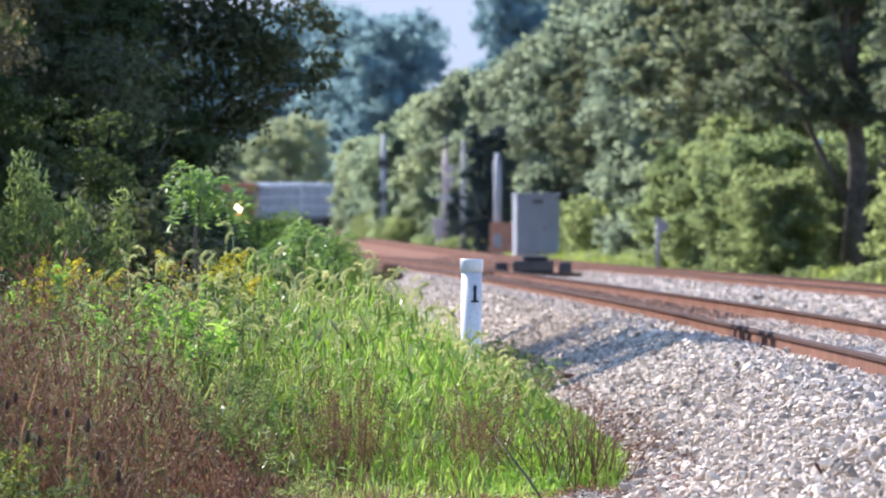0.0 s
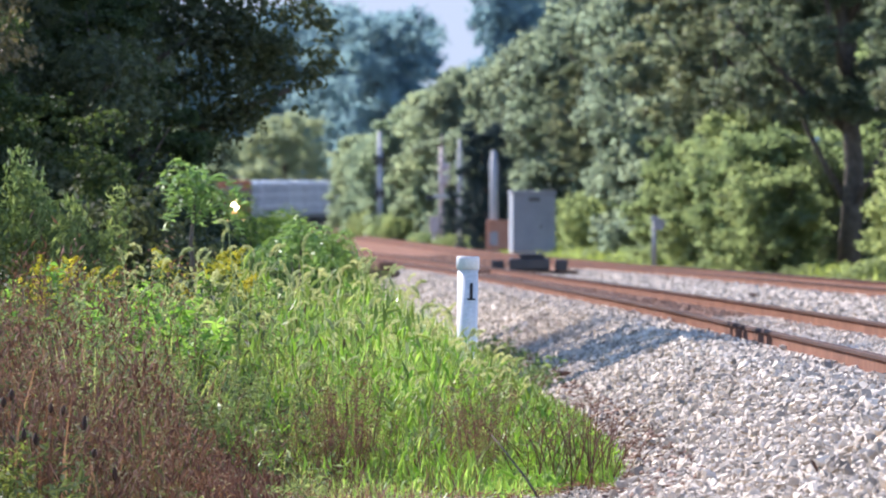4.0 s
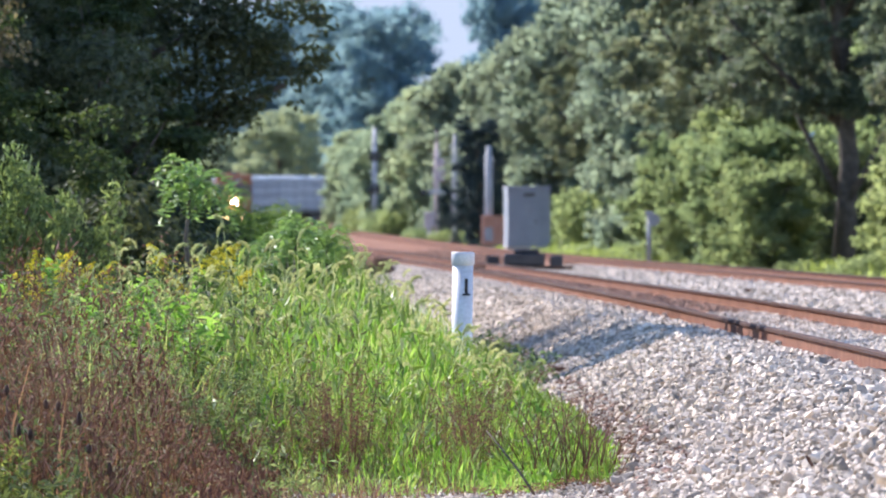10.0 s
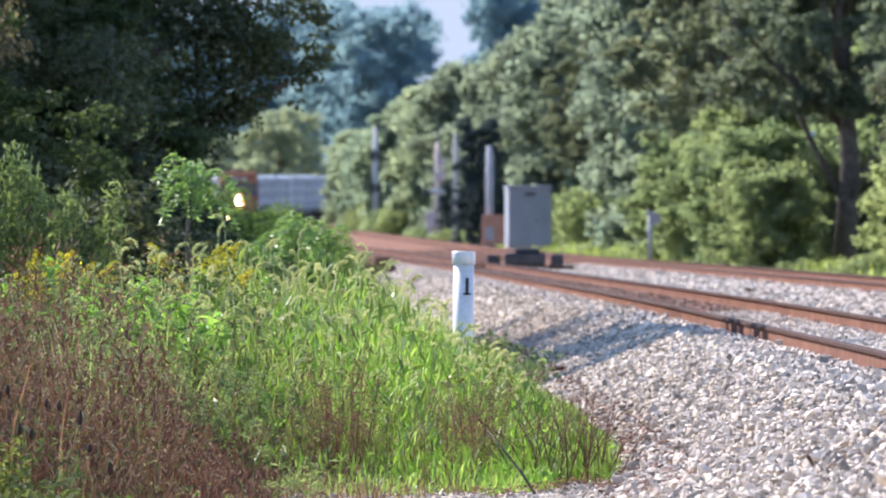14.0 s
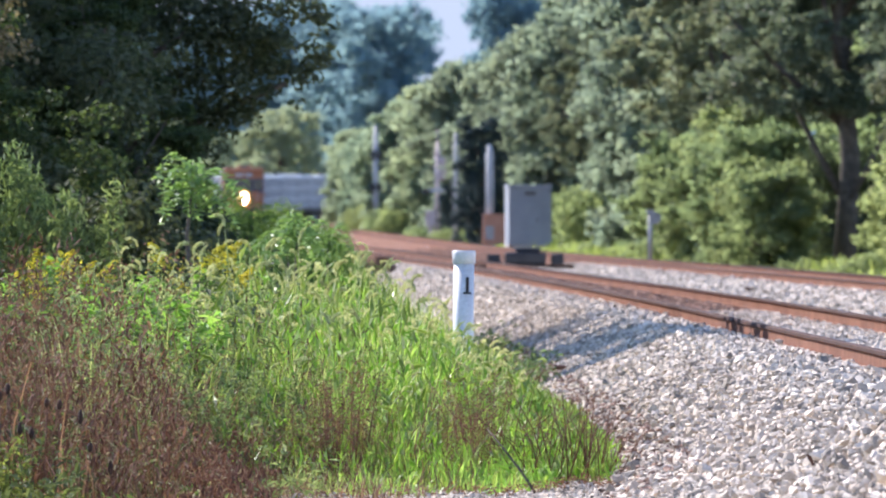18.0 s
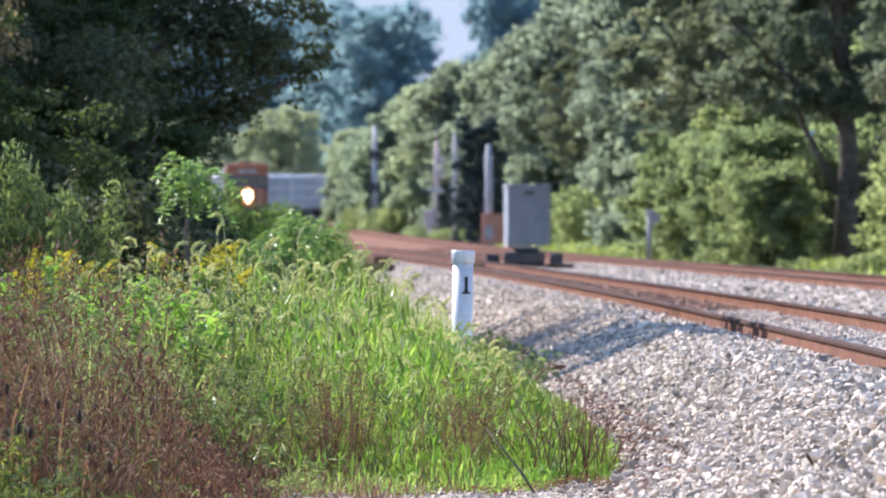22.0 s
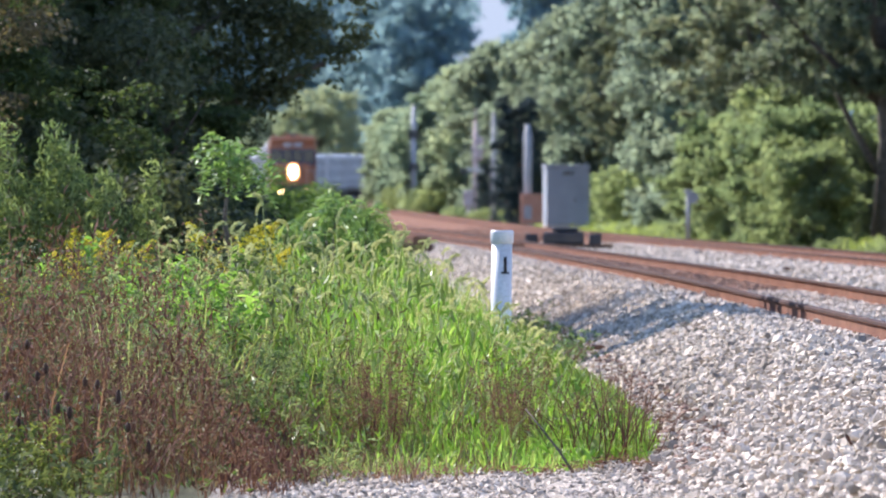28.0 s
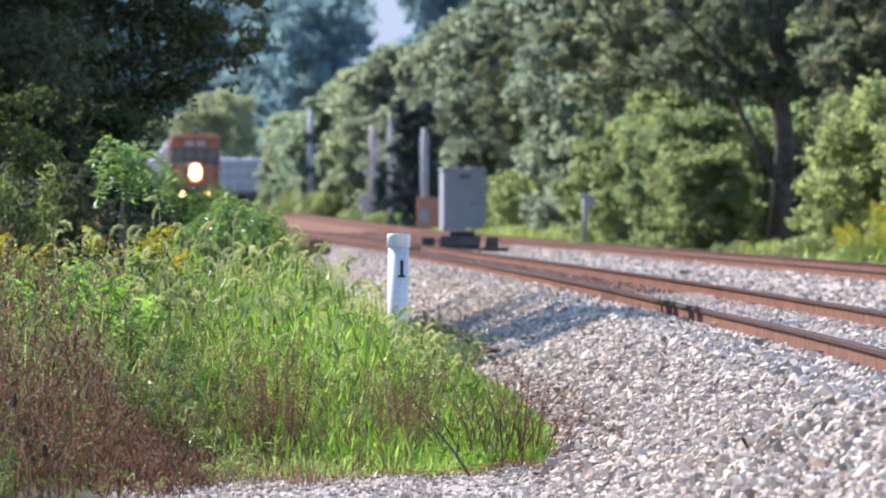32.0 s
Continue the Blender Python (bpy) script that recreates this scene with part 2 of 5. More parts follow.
def part(name, data, mat, parent, label="", at=None):
    """One mesh object under a thing or a part; data: a bmesh or a mesh."""
    if isinstance(data, bmesh.types.BMesh):
        me = bpy.data.meshes.new(name)
        data.to_mesh(me)
        data.free()
        me.materials.append(mat)
    else:
        me = data
    ob = new(name, me)
    ob.parent = parent
    if at is not None:
        ob.matrix_basis = at
    return tagged(ob, label)


def thing(name, label, category, at=None, group="", kind=""):
    ob = new(name)
    ob.empty_display_size = 0.2
    if at is not None:
        ob.matrix_basis = at
    return tagged(ob, label, category, group, kind)


def box(bm, x0, x1, y0, y1, z0, z1, bevel=0.0):
    r = bmesh.ops.create_cube(bm, size=1.0)
    vs = r["verts"]
    for v in vs:
        v.co = Vector(((x0 + x1) / 2 + v.co.x * (x1 - x0), (y0 + y1) / 2 + v.co.y * (y1 - y0), (z0 + z1) / 2 + v.co.z * (z1 - z0)))
    if bevel:
        es = list({ed for v in vs for ed in v.link_edges})
        bmesh.ops.bevel(bm, geom=es, offset=bevel, segments=2, profile=0.5, affect="EDGES")
    return bm


def boxed(*args, **kw):
    return box(bmesh.new(), *args, **kw)


def tube(bm, path, radii, sides=10, caps=True):
    """A round bar along a path, with a radius for each of its points."""
    rings = []
    pts = [Vector(p) for p in path]
    for i, p in enumerate(pts):
        d = (pts[min(i + 1, len(pts) - 1)] - pts[max(i - 1, 0)]).normalized()
        side = d.cross(Vector((0.31, 0.95, 0.05))).normalized()
        if side.length < 0.5:
            side = Vector((1, 0, 0))
        up = d.cross(side).normalized()
        r = radii[i] if isinstance(radii, (list, tuple)) else radii
        rings.append([bm.verts.new(p + (side * math.cos(k * math.tau / sides) + up * math.sin(k * math.tau / sides)) * r) for k in range(sides)])
    for r0, r1 in zip(rings, rings[1:]):
        for k in range(sides):
            f = bm.faces.new((r0[k], r0[(k + 1) % sides], r1[(k + 1) % sides], r1[k]))
            f.smooth = True
    if caps:
        bm.faces.new(rings[0][::-1])
        bm.faces.new(rings[-1])
    return bm


def tubed(path, radii, sides=10, caps=True):
    return tube(bmesh.new(), path, radii, sides, caps)


def unit(v):
    return v / np.maximum(np.linalg.norm(v, axis=-1, keepdims=True), 1e-9)


def leaf_mesh(name, points, normals, size, mat, aspect=0.55, fold=0.18, spread=0.35, droop=0.0):
    """Many single leaves: pointed four-sided blades, folded along the midrib, facing about along their normals."""
    n = len(points)
    nrm = unit(normals + rng.normal(0, spread, (n, 3)))
    ax = rng.normal(0, 1, (n, 3))
    ax[:, 2] -= droop
    ax = unit(ax - nrm * np.sum(ax * nrm, axis=1, keepdims=True))
    side = np.cross(nrm, ax)
    ln = (size * rng.uniform(0.6, 1.35, (n, 1)))
    w = ln * aspect
    verts = np.stack([points - ax * ln * 0.5, points + side * w * 0.5 + nrm * ln * fold - ax * ln * 0.05,
                      points + ax * ln * 0.5, points - side * w * 0.5 + nrm * ln * fold - ax * ln * 0.05], axis=1).reshape(-1, 3)
    i = np.arange(n)[:, None] * 4
    faces = np.concatenate([i + np.array([[0, 1, 2]]), i + np.array([[0, 2, 3]])], axis=1).reshape(-1, 3)
    return mesh_of(name, verts, faces, mat)


def crown_points(blobs, n, shell=0.62, lump=0.9, gaps=0.0):
    """Places for leaves over a crown of overlapping lumps (x, y, z, radius, height factor), thin inside, uneven outside."""
    blobs = np.asarray(blobs, dtype=float)
    share = blobs[:, 3] ** 2
    pick = rng.choice(len(blobs), n, p=share / share.sum())
    d = unit(rng.normal(0, 1, (n, 3)))
    r = (shell + (1.08 - shell) * rng.random((n, 1)) ** 0.7) * np.where(rng.random((n, 1)) < 0.3, rng.uniform(0.9, 1.35, (n, 1)), 1.0)
    b = blobs[pick]
    off = d * r * b[:, 3:4] * np.stack([np.ones(n), np.ones(n), b[:, 4]], axis=1)
    p = b[:, :3] + off
    ph = np.array([1.7, 2.9, 4.1])
    w = np.sin(p[:, 0] * lump * 2.1 + ph[0]) + np.sin(p[:, 1] * lump * 2.3 + ph[1]) + np.sin(p[:, 2] * lump * 2.7 + ph[2])
    w += 0.6 * np.sin(p[:, 0] * lump * 5.3 + p[:, 2] * lump * 4.1) + 0.5 * np.sin(p[:, 2] * lump * 6.7 - p[:, 0] * lump * 3.3)
    keep = w > gaps
    return p[keep], (d + np.array([0, 0, 0.35]))[keep]


def blades_mesh(name, base, height, width, lean, mat, curl=0.35):
    """Grass blades: three-step tapering strips that bend over."""
    n = len(base)
    ang = rng.uniform(0, math.tau, n)
    d = np.stack([np.cos(ang), np.sin(ang), np.zeros(n)], axis=1)
    s = np.stack([-np.sin(ang), np.cos(ang), np.zeros(n)], axis=1)
    up = np.array([0, 0, 1.0])
    h, w, l = height[:, None], width[:, None] * 0.5, (lean * rng.uniform(0.3, 1.3, n))[:, None]
    rows = []
    for f, wf in ((0.0, 0.8), (0.45, 1.0), (0.8, 0.65)):
        c = base + up * h * (f - curl * l * f ** 3) + d * h * l * f ** 2
        rows += [c - s * w * wf, c + s * w * wf]
    rows.append(base + up * h * (1 - curl * l * 1.3) + d * h * l)
    verts = np.stack(rows, axis=1).reshape(-1, 3)
    i = np.arange(n)[:, None] * 7
    quads = np.concatenate([i + np.array([[0, 1, 3, 2]]), i + np.array([[2, 3, 5, 4]])], axis=1).reshape(-1, 4)
    tris = i + np.array([[4, 5, 6]])
    return mesh_of(name, verts, [quads, tris], mat)


# ---------------------------------------------------------------- the railway's line and the lie of the land
LINE_Y = [-60, 40, 74, 93, 110, 127, 151, 164, 195, 228, 257, 350, 500, 620, 661, 712, 753, 814, 855, 900, 947, 1000, 1060, 1120, 1200, 1400, 1540]
LINE_X = [4.1, 4.08, 4.03, 3.77, 3.58, 3.36, 2.96, 2.70, 2.08, 1.37, 0.82, -1.8, -6.5, -11.13, -12.23, -13.57, -14.64, -16.4, -17.57, -18.8, -19.85, -20.1, -18.3, -14.6, -7.8, 12.7, 27.0]
RISE_Y = [300, 400, 500, 620, 712, 824, 947, 1100, 1200, 2000]
RISE_Z = [0.0, 0.1, 0.36, 0.8, 0.7, 0.58, 0.98, 1.85, 2.2, 2.6]
RAIL_TOP, GAUGE, SPACING = 0.75, 1.435, 5.4

_fine = np.arange(-60, 1541, 2.0)
_soft = np.interp(_fine, LINE_Y, LINE_X)
for _ in range(30):
    _soft[1:-1] = (_soft[:-2] + 2 * _soft[1:-1] + _soft[2:]) / 4


def track_x(y):
    return np.interp(y, _fine, _soft)


def rise(y):
    return np.interp(y, RISE_Y, RISE_Z)


def slope_x(y):
    return float(track_x(y + 4) - track_x(y - 4)) / 8


BED_O = [-3.25, -2.95, -2.3, -1.6, -1.3, 0.0, 1.3, 2.0, 2.7, 3.4, 4.1, 5.4, 6.7, 7.1, 8.6, 9.0]
BED_Z = [-0.05, 0.02, 0.31, 0.62, 0.61, 0.56, 0.60, 0.58, 0.52, 0.56, 0.60, 0.56, 0.60, 0.58, 0.05, -0.05]


def bed_z(off, y):
    return np.interp(off, BED_O, BED_Z) + rise(y)


def sheet(name, offsets, ys, height, mat, label, bumps=0.0):
    off, yy = np.meshgrid(np.asarray(offsets, float), np.asarray(ys, float))
    x = track_x(yy) + off
    z = height(off, yy) + (rng.normal(0, 1, x.shape) * bumps if bumps else 0)
    verts = np.stack([x, yy, z], axis=-1).reshape(-1, 3)
    nx, ny = len(offsets), len(ys)
    i = (np.arange(ny - 1)[:, None] * nx + np.arange(nx - 1)[None, :]).reshape(-1, 1)
    faces = np.concatenate([i, i + 1, i + nx + 1, i + nx], axis=1)
    return tagged(new(name, mesh_of(name, verts, faces, mat, smooth=True)), label, "ground", kind="structure")


far_y = [-400, -100, 0, 30] + list(range(50, 320, 6)) + list(range(320, 1400, 40)) + [1700, 2300, 3200, 4600]
ground = sheet("ground", [-3500, -1200, -400, -120, -50, -25, -15, -9, -6, -4, -3.2, 0, 9, 12, 16, 25, 60, 150, 500, 1500, 3500], far_y,
               lambda o, y: np.where((o > -3.1) & (o < 8.8), -0.12, 0.0) + rise(y), M["soil"], "brown earth with sparse low weeds beside the railway")
bed_rows = list(np.arange(20, 200, 0.8)) + list(np.arange(200, 301, 4))
ballast_bed = sheet("ballast", list(np.arange(-3.25, 9.01, 0.35)), bed_rows, bed_z, M["gravel"], "pale grey crushed stone ballast under two tracks", 0.012)
old_bed = sheet("old_ballast", list(np.arange(-3.25, 9.01, 0.35)), list(np.arange(300, 421, 4)) + list(range(440, 1541, 20)), bed_z, M["rust_gravel"], "rust-stained brown ballast farther down the line", 0.01)
def road_height(o, y):
    return 0.014 + 0 * o
service_road = sheet("gravel_road", list(np.arange(-5.6, -2.8, 0.2)), list(np.arange(5, 65.5, 0.7)), road_height, M["gravel"], "pale gravel strip in front of the weeds", 0.01)

for shift in (0.0, SPACING):
    sheet("old_ballast", [shift - 0.66, shift - 0.3, shift, shift + 0.3, shift + 0.66], list(np.arange(122, 301, 2.5)), lambda o, y: bed_z(o, y) + 0.03, M["rust_gravel"], "rust-stained ballast between the rails")

# flat glowing sheet for the distant wood, blue haze put into its emission
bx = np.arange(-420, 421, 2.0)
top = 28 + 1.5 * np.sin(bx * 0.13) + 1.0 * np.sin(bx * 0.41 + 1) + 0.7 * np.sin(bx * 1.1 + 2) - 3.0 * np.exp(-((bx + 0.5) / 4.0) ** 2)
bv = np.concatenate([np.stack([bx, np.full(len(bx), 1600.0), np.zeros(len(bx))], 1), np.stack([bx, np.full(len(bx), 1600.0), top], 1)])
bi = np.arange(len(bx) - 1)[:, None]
tagged(new("backdrop", mesh_of("backdrop", bv, np.concatenate([bi, bi + 1, bi + 1 + len(bx), bi + len(bx)], axis=1), M["distance"])), "flat glowing backdrop in hazy blue for the distant wood", "backdrop", kind="structure")

# flat glowing sheet added behind the wood in place of the low sky
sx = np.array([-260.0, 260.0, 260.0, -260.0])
tagged(new("backdrop", mesh_of("backdrop", np.stack([sx, np.full(4, 1720.0), np.array([0.0, 0, 130, 130])], 1), np.array([[0, 1, 2, 3]]), M["sky_glow"])), "flat glowing backdrop in pale blue for the low sky", "backdrop", kind="structure")

# ---------------------------------------------------------------- rails and sleepers
RAIL_SHAPE = [(-0.075, -0.18), (0.075, -0.18), (0.075, -0.168), (0.012, -0.14), (0.012, -0.045), (0.037, -0.032), (0.037, -0.006), (0.028, 0.0), (-0.028, 0.0), (-0.037, -0.006), (-0.037, -0.032), (-0.012, -0.045), (-0.012, -0.14), (-0.075, -0.168)]


def rail_mesh(offset):
    ys = np.concatenate([np.arange(10, 300, 3.0), np.arange(300, 1530, 12.0)])
    k = len(RAIL_SHAPE)
    verts = np.array([(track_x(y) + offset + sx, y, RAIL_TOP + rise(y) + sz) for y in ys for sx, sz in RAIL_SHAPE])
    i = np.arange(len(ys) - 1)[:, None] * k
    j = np.arange(k)[None, :]
    faces = np.stack([i + j, i + (j + 1) % k, i + k + (j + 1) % k, i + k + j], axis=-1).reshape(-1, 4)
    top = np.tile(np.isin(np.arange(k), [5, 6, 7, 8, 9]), len(ys) - 1).astype(int)
    return mesh_of("rail", verts, faces, [M["rust"], M["railhead"]], top)


def sleeper_mesh():
    bm = boxed(-1.3, 1.3, -0.11, 0.11, -0.16, 0.0, bevel=0.015)
    me = bpy.data.meshes.new("sleeper")
    bm.to_mesh(me)
    bm.free()
    me.materials.append(M["tie"])
    return me


def track(name, shift, label, singles):
    t = thing(name, label, "railway track", kind="structure")
    for side in (-1, 1):
        part("rail", rail_mesh(shift + side * (GAUGE / 2 + 0.036)), None, t, "rusty brown steel rail")
    me = sleeper_mesh()
    plate = bpy.data.meshes.new("tie_plate")
    bm = boxed(-0.18, 0.18, -0.09, 0.09, 0.0, 0.018)
    for sx in (-0.12, 0.12):
        for sy in (-0.05, 0.05):
            box(bm, sx - 0.012, sx + 0.012, sy - 0.012, sy + 0.012, 0.018, 0.045)
    bm.to_mesh(plate)
    bm.free()
    plate.materials.append(M["rust"])
    y, n, rest = 58.0, 0, []
    while y < 330:
        m = pose(float(track_x(y)) + shift, y, RAIL_TOP - 0.198 + rise(y) + 0.006 * math.sin(n * 2.3), 0, 0, -math.degrees(math.atan(slope_x(y))) + 1.2 * math.sin(n * 5.1))
        if n < singles:
            s = part("sleeper", me, None, t, at=m)
            if n < 120:
                for side in (-1, 1):
                    part("tie_plate", plate, None, s, at=pose(side * (GAUGE / 2 + 0.036), 0, 0.0))
        else:
            rest.append(m)
        y += 0.53
        n += 1
    v0 = np.array([v.co for v in me.vertices])
    f0 = [np.array([p.vertices[:] for p in me.polygons if len(p.vertices) == k]).reshape(-1, k) for k in (3, 4)]
    vs, fs = [], [[], []]
    for q, m in enumerate(rest):
        mm = np.array(m)
        vs.append(v0 @ mm[:3, :3].T + mm[:3, 3])
        for g in (0, 1):
            fs[g].append(f0[g] + q * len(v0))
    tagged(part("sleepers", mesh_of("sleepers", np.concatenate(vs), [np.concatenate(g) for g in fs if len(np.concatenate(g))], M["tie"]), None, t), kind="stuff")
    return t


main_track = track("track_main", 0.0, "railway track with rusty rails on wooden sleepers", 290)
side_track = track("track_side", SPACING, "second rusty railway track beyond the main one", 0)


# ---------------------------------------------------------------- crushed stone
def stone_shape(seed):
    """One broken stone, flat-sided and uneven, about 1 across."""
    r = np.random.default_rng(seed)
    bm = bmesh.new()
    pts = unit(r.normal(0, 1, (11, 3))) * r.uniform(0.36, 0.56, (11, 1)) * np.array([1.1, 0.95, 0.72])
    for p in pts:
        bm.verts.new(p)
    res = bmesh.ops.convex_hull(bm, input=bm.verts)
    bmesh.ops.delete(bm, geom=[g for g in res["geom_interior"] if isinstance(g, bmesh.types.BMVert)], context="VERTS")
    bmesh.ops.triangulate(bm, faces=bm.faces)
    bm.verts.index_update()
    v = np.array([x.co for x in bm.verts])
    f = np.array([[x.index for x in fc.verts] for fc in bm.faces])
    bm.free()
    return v, f


STONES = [stone_shape(s) for s in range(14)]


def scatter_stones(name, places, sizes, mat="stone"):
    vs, fs, base = [], [], 0
    kinds = rng.integers(0, len(STONES), len(places))
    for k, (v0, f0) in enumerate(STONES):
        sel = np.where(kinds == k)[0]
        if not len(sel):
            continue
        n = len(sel)
        q = unit(rng.normal(0, 1, (n, 4)))
        w, x, y, z = q.T
        R = np.stack([np.stack([1 - 2 * (y * y + z * z), 2 * (x * y - z * w), 2 * (x * z + y * w)], 1),
                      np.stack([2 * (x * y + z * w), 1 - 2 * (x * x + z * z), 2 * (y * z - x * w)], 1),
                      np.stack([2 * (x * z - y * w), 2 * (y * z + x * w), 1 - 2 * (x * x + y * y)], 1)], 1)
        v = np.einsum("nij,kj->nki", R, v0) * sizes[sel][:, None, None] * np.array([1, 1, 0.85]) + places[sel][:, None, :]
        vs.append(v.reshape(-1, 3))
        fs.append((f0[None] + (np.arange(n) * len(v0))[:, None, None] + base).reshape(-1, 3))
        base += n * len(v0)
    return mesh_of(name, np.concatenate(vs), np.concatenate(fs), M[mat])


def stone_field(n, y0, y1, o0, o1, power=1.0):
    y = y0 + (y1 - y0) * rng.random(n) ** power
    o = rng.uniform(o0, o1, n)
    keep = (np.abs(o - 0.72 - 0.036) > 0.06) & (np.abs(o + 0.72 + 0.036) > 0.06) & (np.abs(o - SPACING + 0.75) > 0.06) & (np.abs(o - SPACING - 0.75) > 0.06)
    y, o = y[keep], o[keep]
    return np.stack([track_x(y) + o, y, bed_z(o, y)], axis=1)


p = stone_field(44000, 34, 140, -3.05, -0.84, 1.2)
s = rng.uniform(0.036, 0.08, len(p)) * (1 + 0.5 * (rng.random(len(p)) > 0.96))
p[:, 2] += s * rng.uniform(0.0, 0.5, len(p))
tagged(part("stones", scatter_stones("stones", p, s), None, ballast_bed), kind="stuff")
p = stone_field(9000, 135, 300, -3.05, -0.82)
s = rng.uniform(0.05, 0.10, len(p))
p[:, 2] += s * 0.25
tagged(part("stones", scatter_stones("stones", p, s), None, ballast_bed), kind="stuff")
p = stone_field(13000, 104, 330, -0.62, 0.62)
s = rng.uniform(0.05, 0.085, len(p))
p[:, 2] += s * 0.35
tagged(part("stones", scatter_stones("stones", p, s, "stained_stone"), None, ballast_bed), kind="stuff")
p = stone_field(9000, 60, 128, -0.62, 0.62)
s = rng.uniform(0.045, 0.08, len(p))
p[:, 2] += s * 0.4 + 0.005
tagged(part("stones", scatter_stones("stones", p, s), None, ballast_bed), kind="stuff")
p = stone_field(4000, 300, 430, -3.0, 8.4)
s = rng.uniform(0.06, 0.12, len(p))
p[:, 2] += s * 0.2
tagged(part("stones", scatter_stones("stones", p, s, "stained_stone"), None, old_bed), kind="stuff")
p = stone_field(12000, 95, 300, 0.85, 8.4)
s = rng.uniform(0.06, 0.12, len(p))
p[:, 2] += s * 0.25 - 0.01
tagged(part("stones", scatter_stones("stones", p, s), None, ballast_bed), kind="stuff")
n = 5000
ry = rng.uniform(52, 65.6, n)
ro = rng.uniform(-5.5, -2.6, n)
p = np.stack([track_x(ry) + ro, ry, 0.02 + np.maximum(0, bed_z(ro, ry))], axis=1)
s = rng.uniform(0.03, 0.07, n)
tagged(part("stones", scatter_stones("stones", p, s), None, service_road), kind="stuff")
p = stone_field(3500, 60, 135, -3.1, -2.5)
s = rng.uniform(0.04, 0.075, len(p))
p[:, 2] += s * 0.4
tagged(part("stones", scatter_stones("stones", p, s, "stained_stone"), None, ballast_bed), kind="stuff")
# loose stones on the shoulder that can be told apart
p = stone_field(300, 44, 75, -2.6, -0.9)
alike = []
for v0, f0 in STONES[:8]:
    alike.append(mesh_of("stone", v0 * 0.085, f0, M["stone"]))
for k, q in enumerate(p):
    part("stone", alike[k % 8], None, ballast_bed, at=pose(q[0], q[1], q[2] + 0.035, 37 * k % 360, 53 * k % 360, 71 * k % 360))

# ---------------------------------------------------------------- trees
def crown_blobs(seed, height, base, radius, count=16, top=0.45, bough=(0.2, 0.42)):
    """Boughs spread unevenly through the crown, each breaking up into small clumps of leaves."""
    r = np.random.default_rng(seed)
    out = []
    for k in range(count):
        f = ((k + 0.5) / count) ** 0.9
        z = base + (height - base) * (0.05 + 0.88 * f)
        reach = radius * min(1.0, 0.72 + 0.8 * f) * (1 - (1 - top) * max(0.0, f - 0.45) / 0.55)
        a = k * 2.4 + r.uniform(-0.9, 0.9)
        d = reach * r.uniform(0.15, 0.95)
        rad = radius * r.uniform(*bough)
        out.append((math.cos(a) * d, math.sin(a) * d, z, rad, r.uniform(0.55, 0.9)))
    return out


def clumps_of(blobs, each, seed, small=(0.28, 0.55)):
    """Small clumps over the surface of every bough."""
    r = np.random.default_rng(seed)
    b = np.repeat(np.asarray(blobs, dtype=float), each, axis=0)
    n = len(b)
    d = unit(r.normal(0, 1, (n, 3)))
    c = b[:, :3] + d * b[:, 3:4] * r.uniform(0.35, 1.0, (n, 1)) * np.stack([np.ones(n), np.ones(n), b[:, 4]], axis=1)
    return np.concatenate([c, b[:, 3:4] * r.uniform(*small, (n, 1)), r.uniform(0.45, 0.8, (n, 1))], axis=1)


def clump_leaves(clumps, n, full=False):
    """Leaves over the upper side of each clump, with stray ones below and beyond it; full: all through it."""
    share = clumps[:, 3] ** 2
    c = clumps[rng.choice(len(clumps), n, p=share / share.sum())]
    d = rng.normal(0, 1, (n, 3))
    d[:, 2] = np.where(rng.random(n) < 0.55, np.abs(d[:, 2]), d[:, 2])
    if full:
        d = rng.normal(0, 1, (n, 3))
    d = unit(d)
    r = rng.uniform(0.05 if full else 0.45, 1.05, (n, 1)) * np.where(rng.random((n, 1)) < 0.15, 1.35, 1.0)
    p = c[:, :3] + d * r * c[:, 3:4] * np.stack([np.ones(n), np.ones(n), c[:, 4]], axis=1)
    return p, d + np.array([0, 0, 0.5])


def make_tree(label, at, height, base, radius, leaf, mat, leaves, seed, trunk=0.2, count=16, top=0.6, each=7, extra=(), aspect=0.6, small=(0.28, 0.55), bough=(0.2, 0.42), spread=0.55, full=False):
    t = thing("tree", label, "tree", at)
    blobs = crown_blobs(seed, height, base, radius, count, top, bough) + list(extra)
    r = np.random.default_rng(seed + 50)
    path = [(0, 0, -0.15), (0.05 * radius, 0.02, height * 0.25), (-0.03 * radius, 0.05, height * 0.55), (0.04 * radius, 0, height * 0.86)]
    part("trunk", tubed(path, [trunk * 1.25, trunk, trunk * 0.7, trunk * 0.2], 10), M["bark"], t, "grey-brown rough bark")
    for b in blobs[:: max(1, len(blobs) // 9)]:
        z0 = max(0.8, b[2] - 0.28 * height * r.uniform(0.5, 1))
        mid = (b[0] * 0.5, b[1] * 0.5, (z0 + b[2]) / 2 - 0.1)
        part("limb", tubed([(0, 0, z0), mid, (b[0], b[1], b[2])], [trunk * 0.45, trunk * 0.3, trunk * 0.1], 6), M["bark"], t)
    p, nrm = clump_leaves(clumps_of(blobs, each, seed + 9, small), leaves, full)
    part("crown", leaf_mesh("crown", p, nrm, leaf, mat, aspect, 0.15, spread), None, t)
    return t


def scaled(x, y, z, turn, k=1.0, kz=None):
    return pose(x, y, z, 0, 0, turn) @ Matrix.Diagonal((k, k, kz or k, 1))


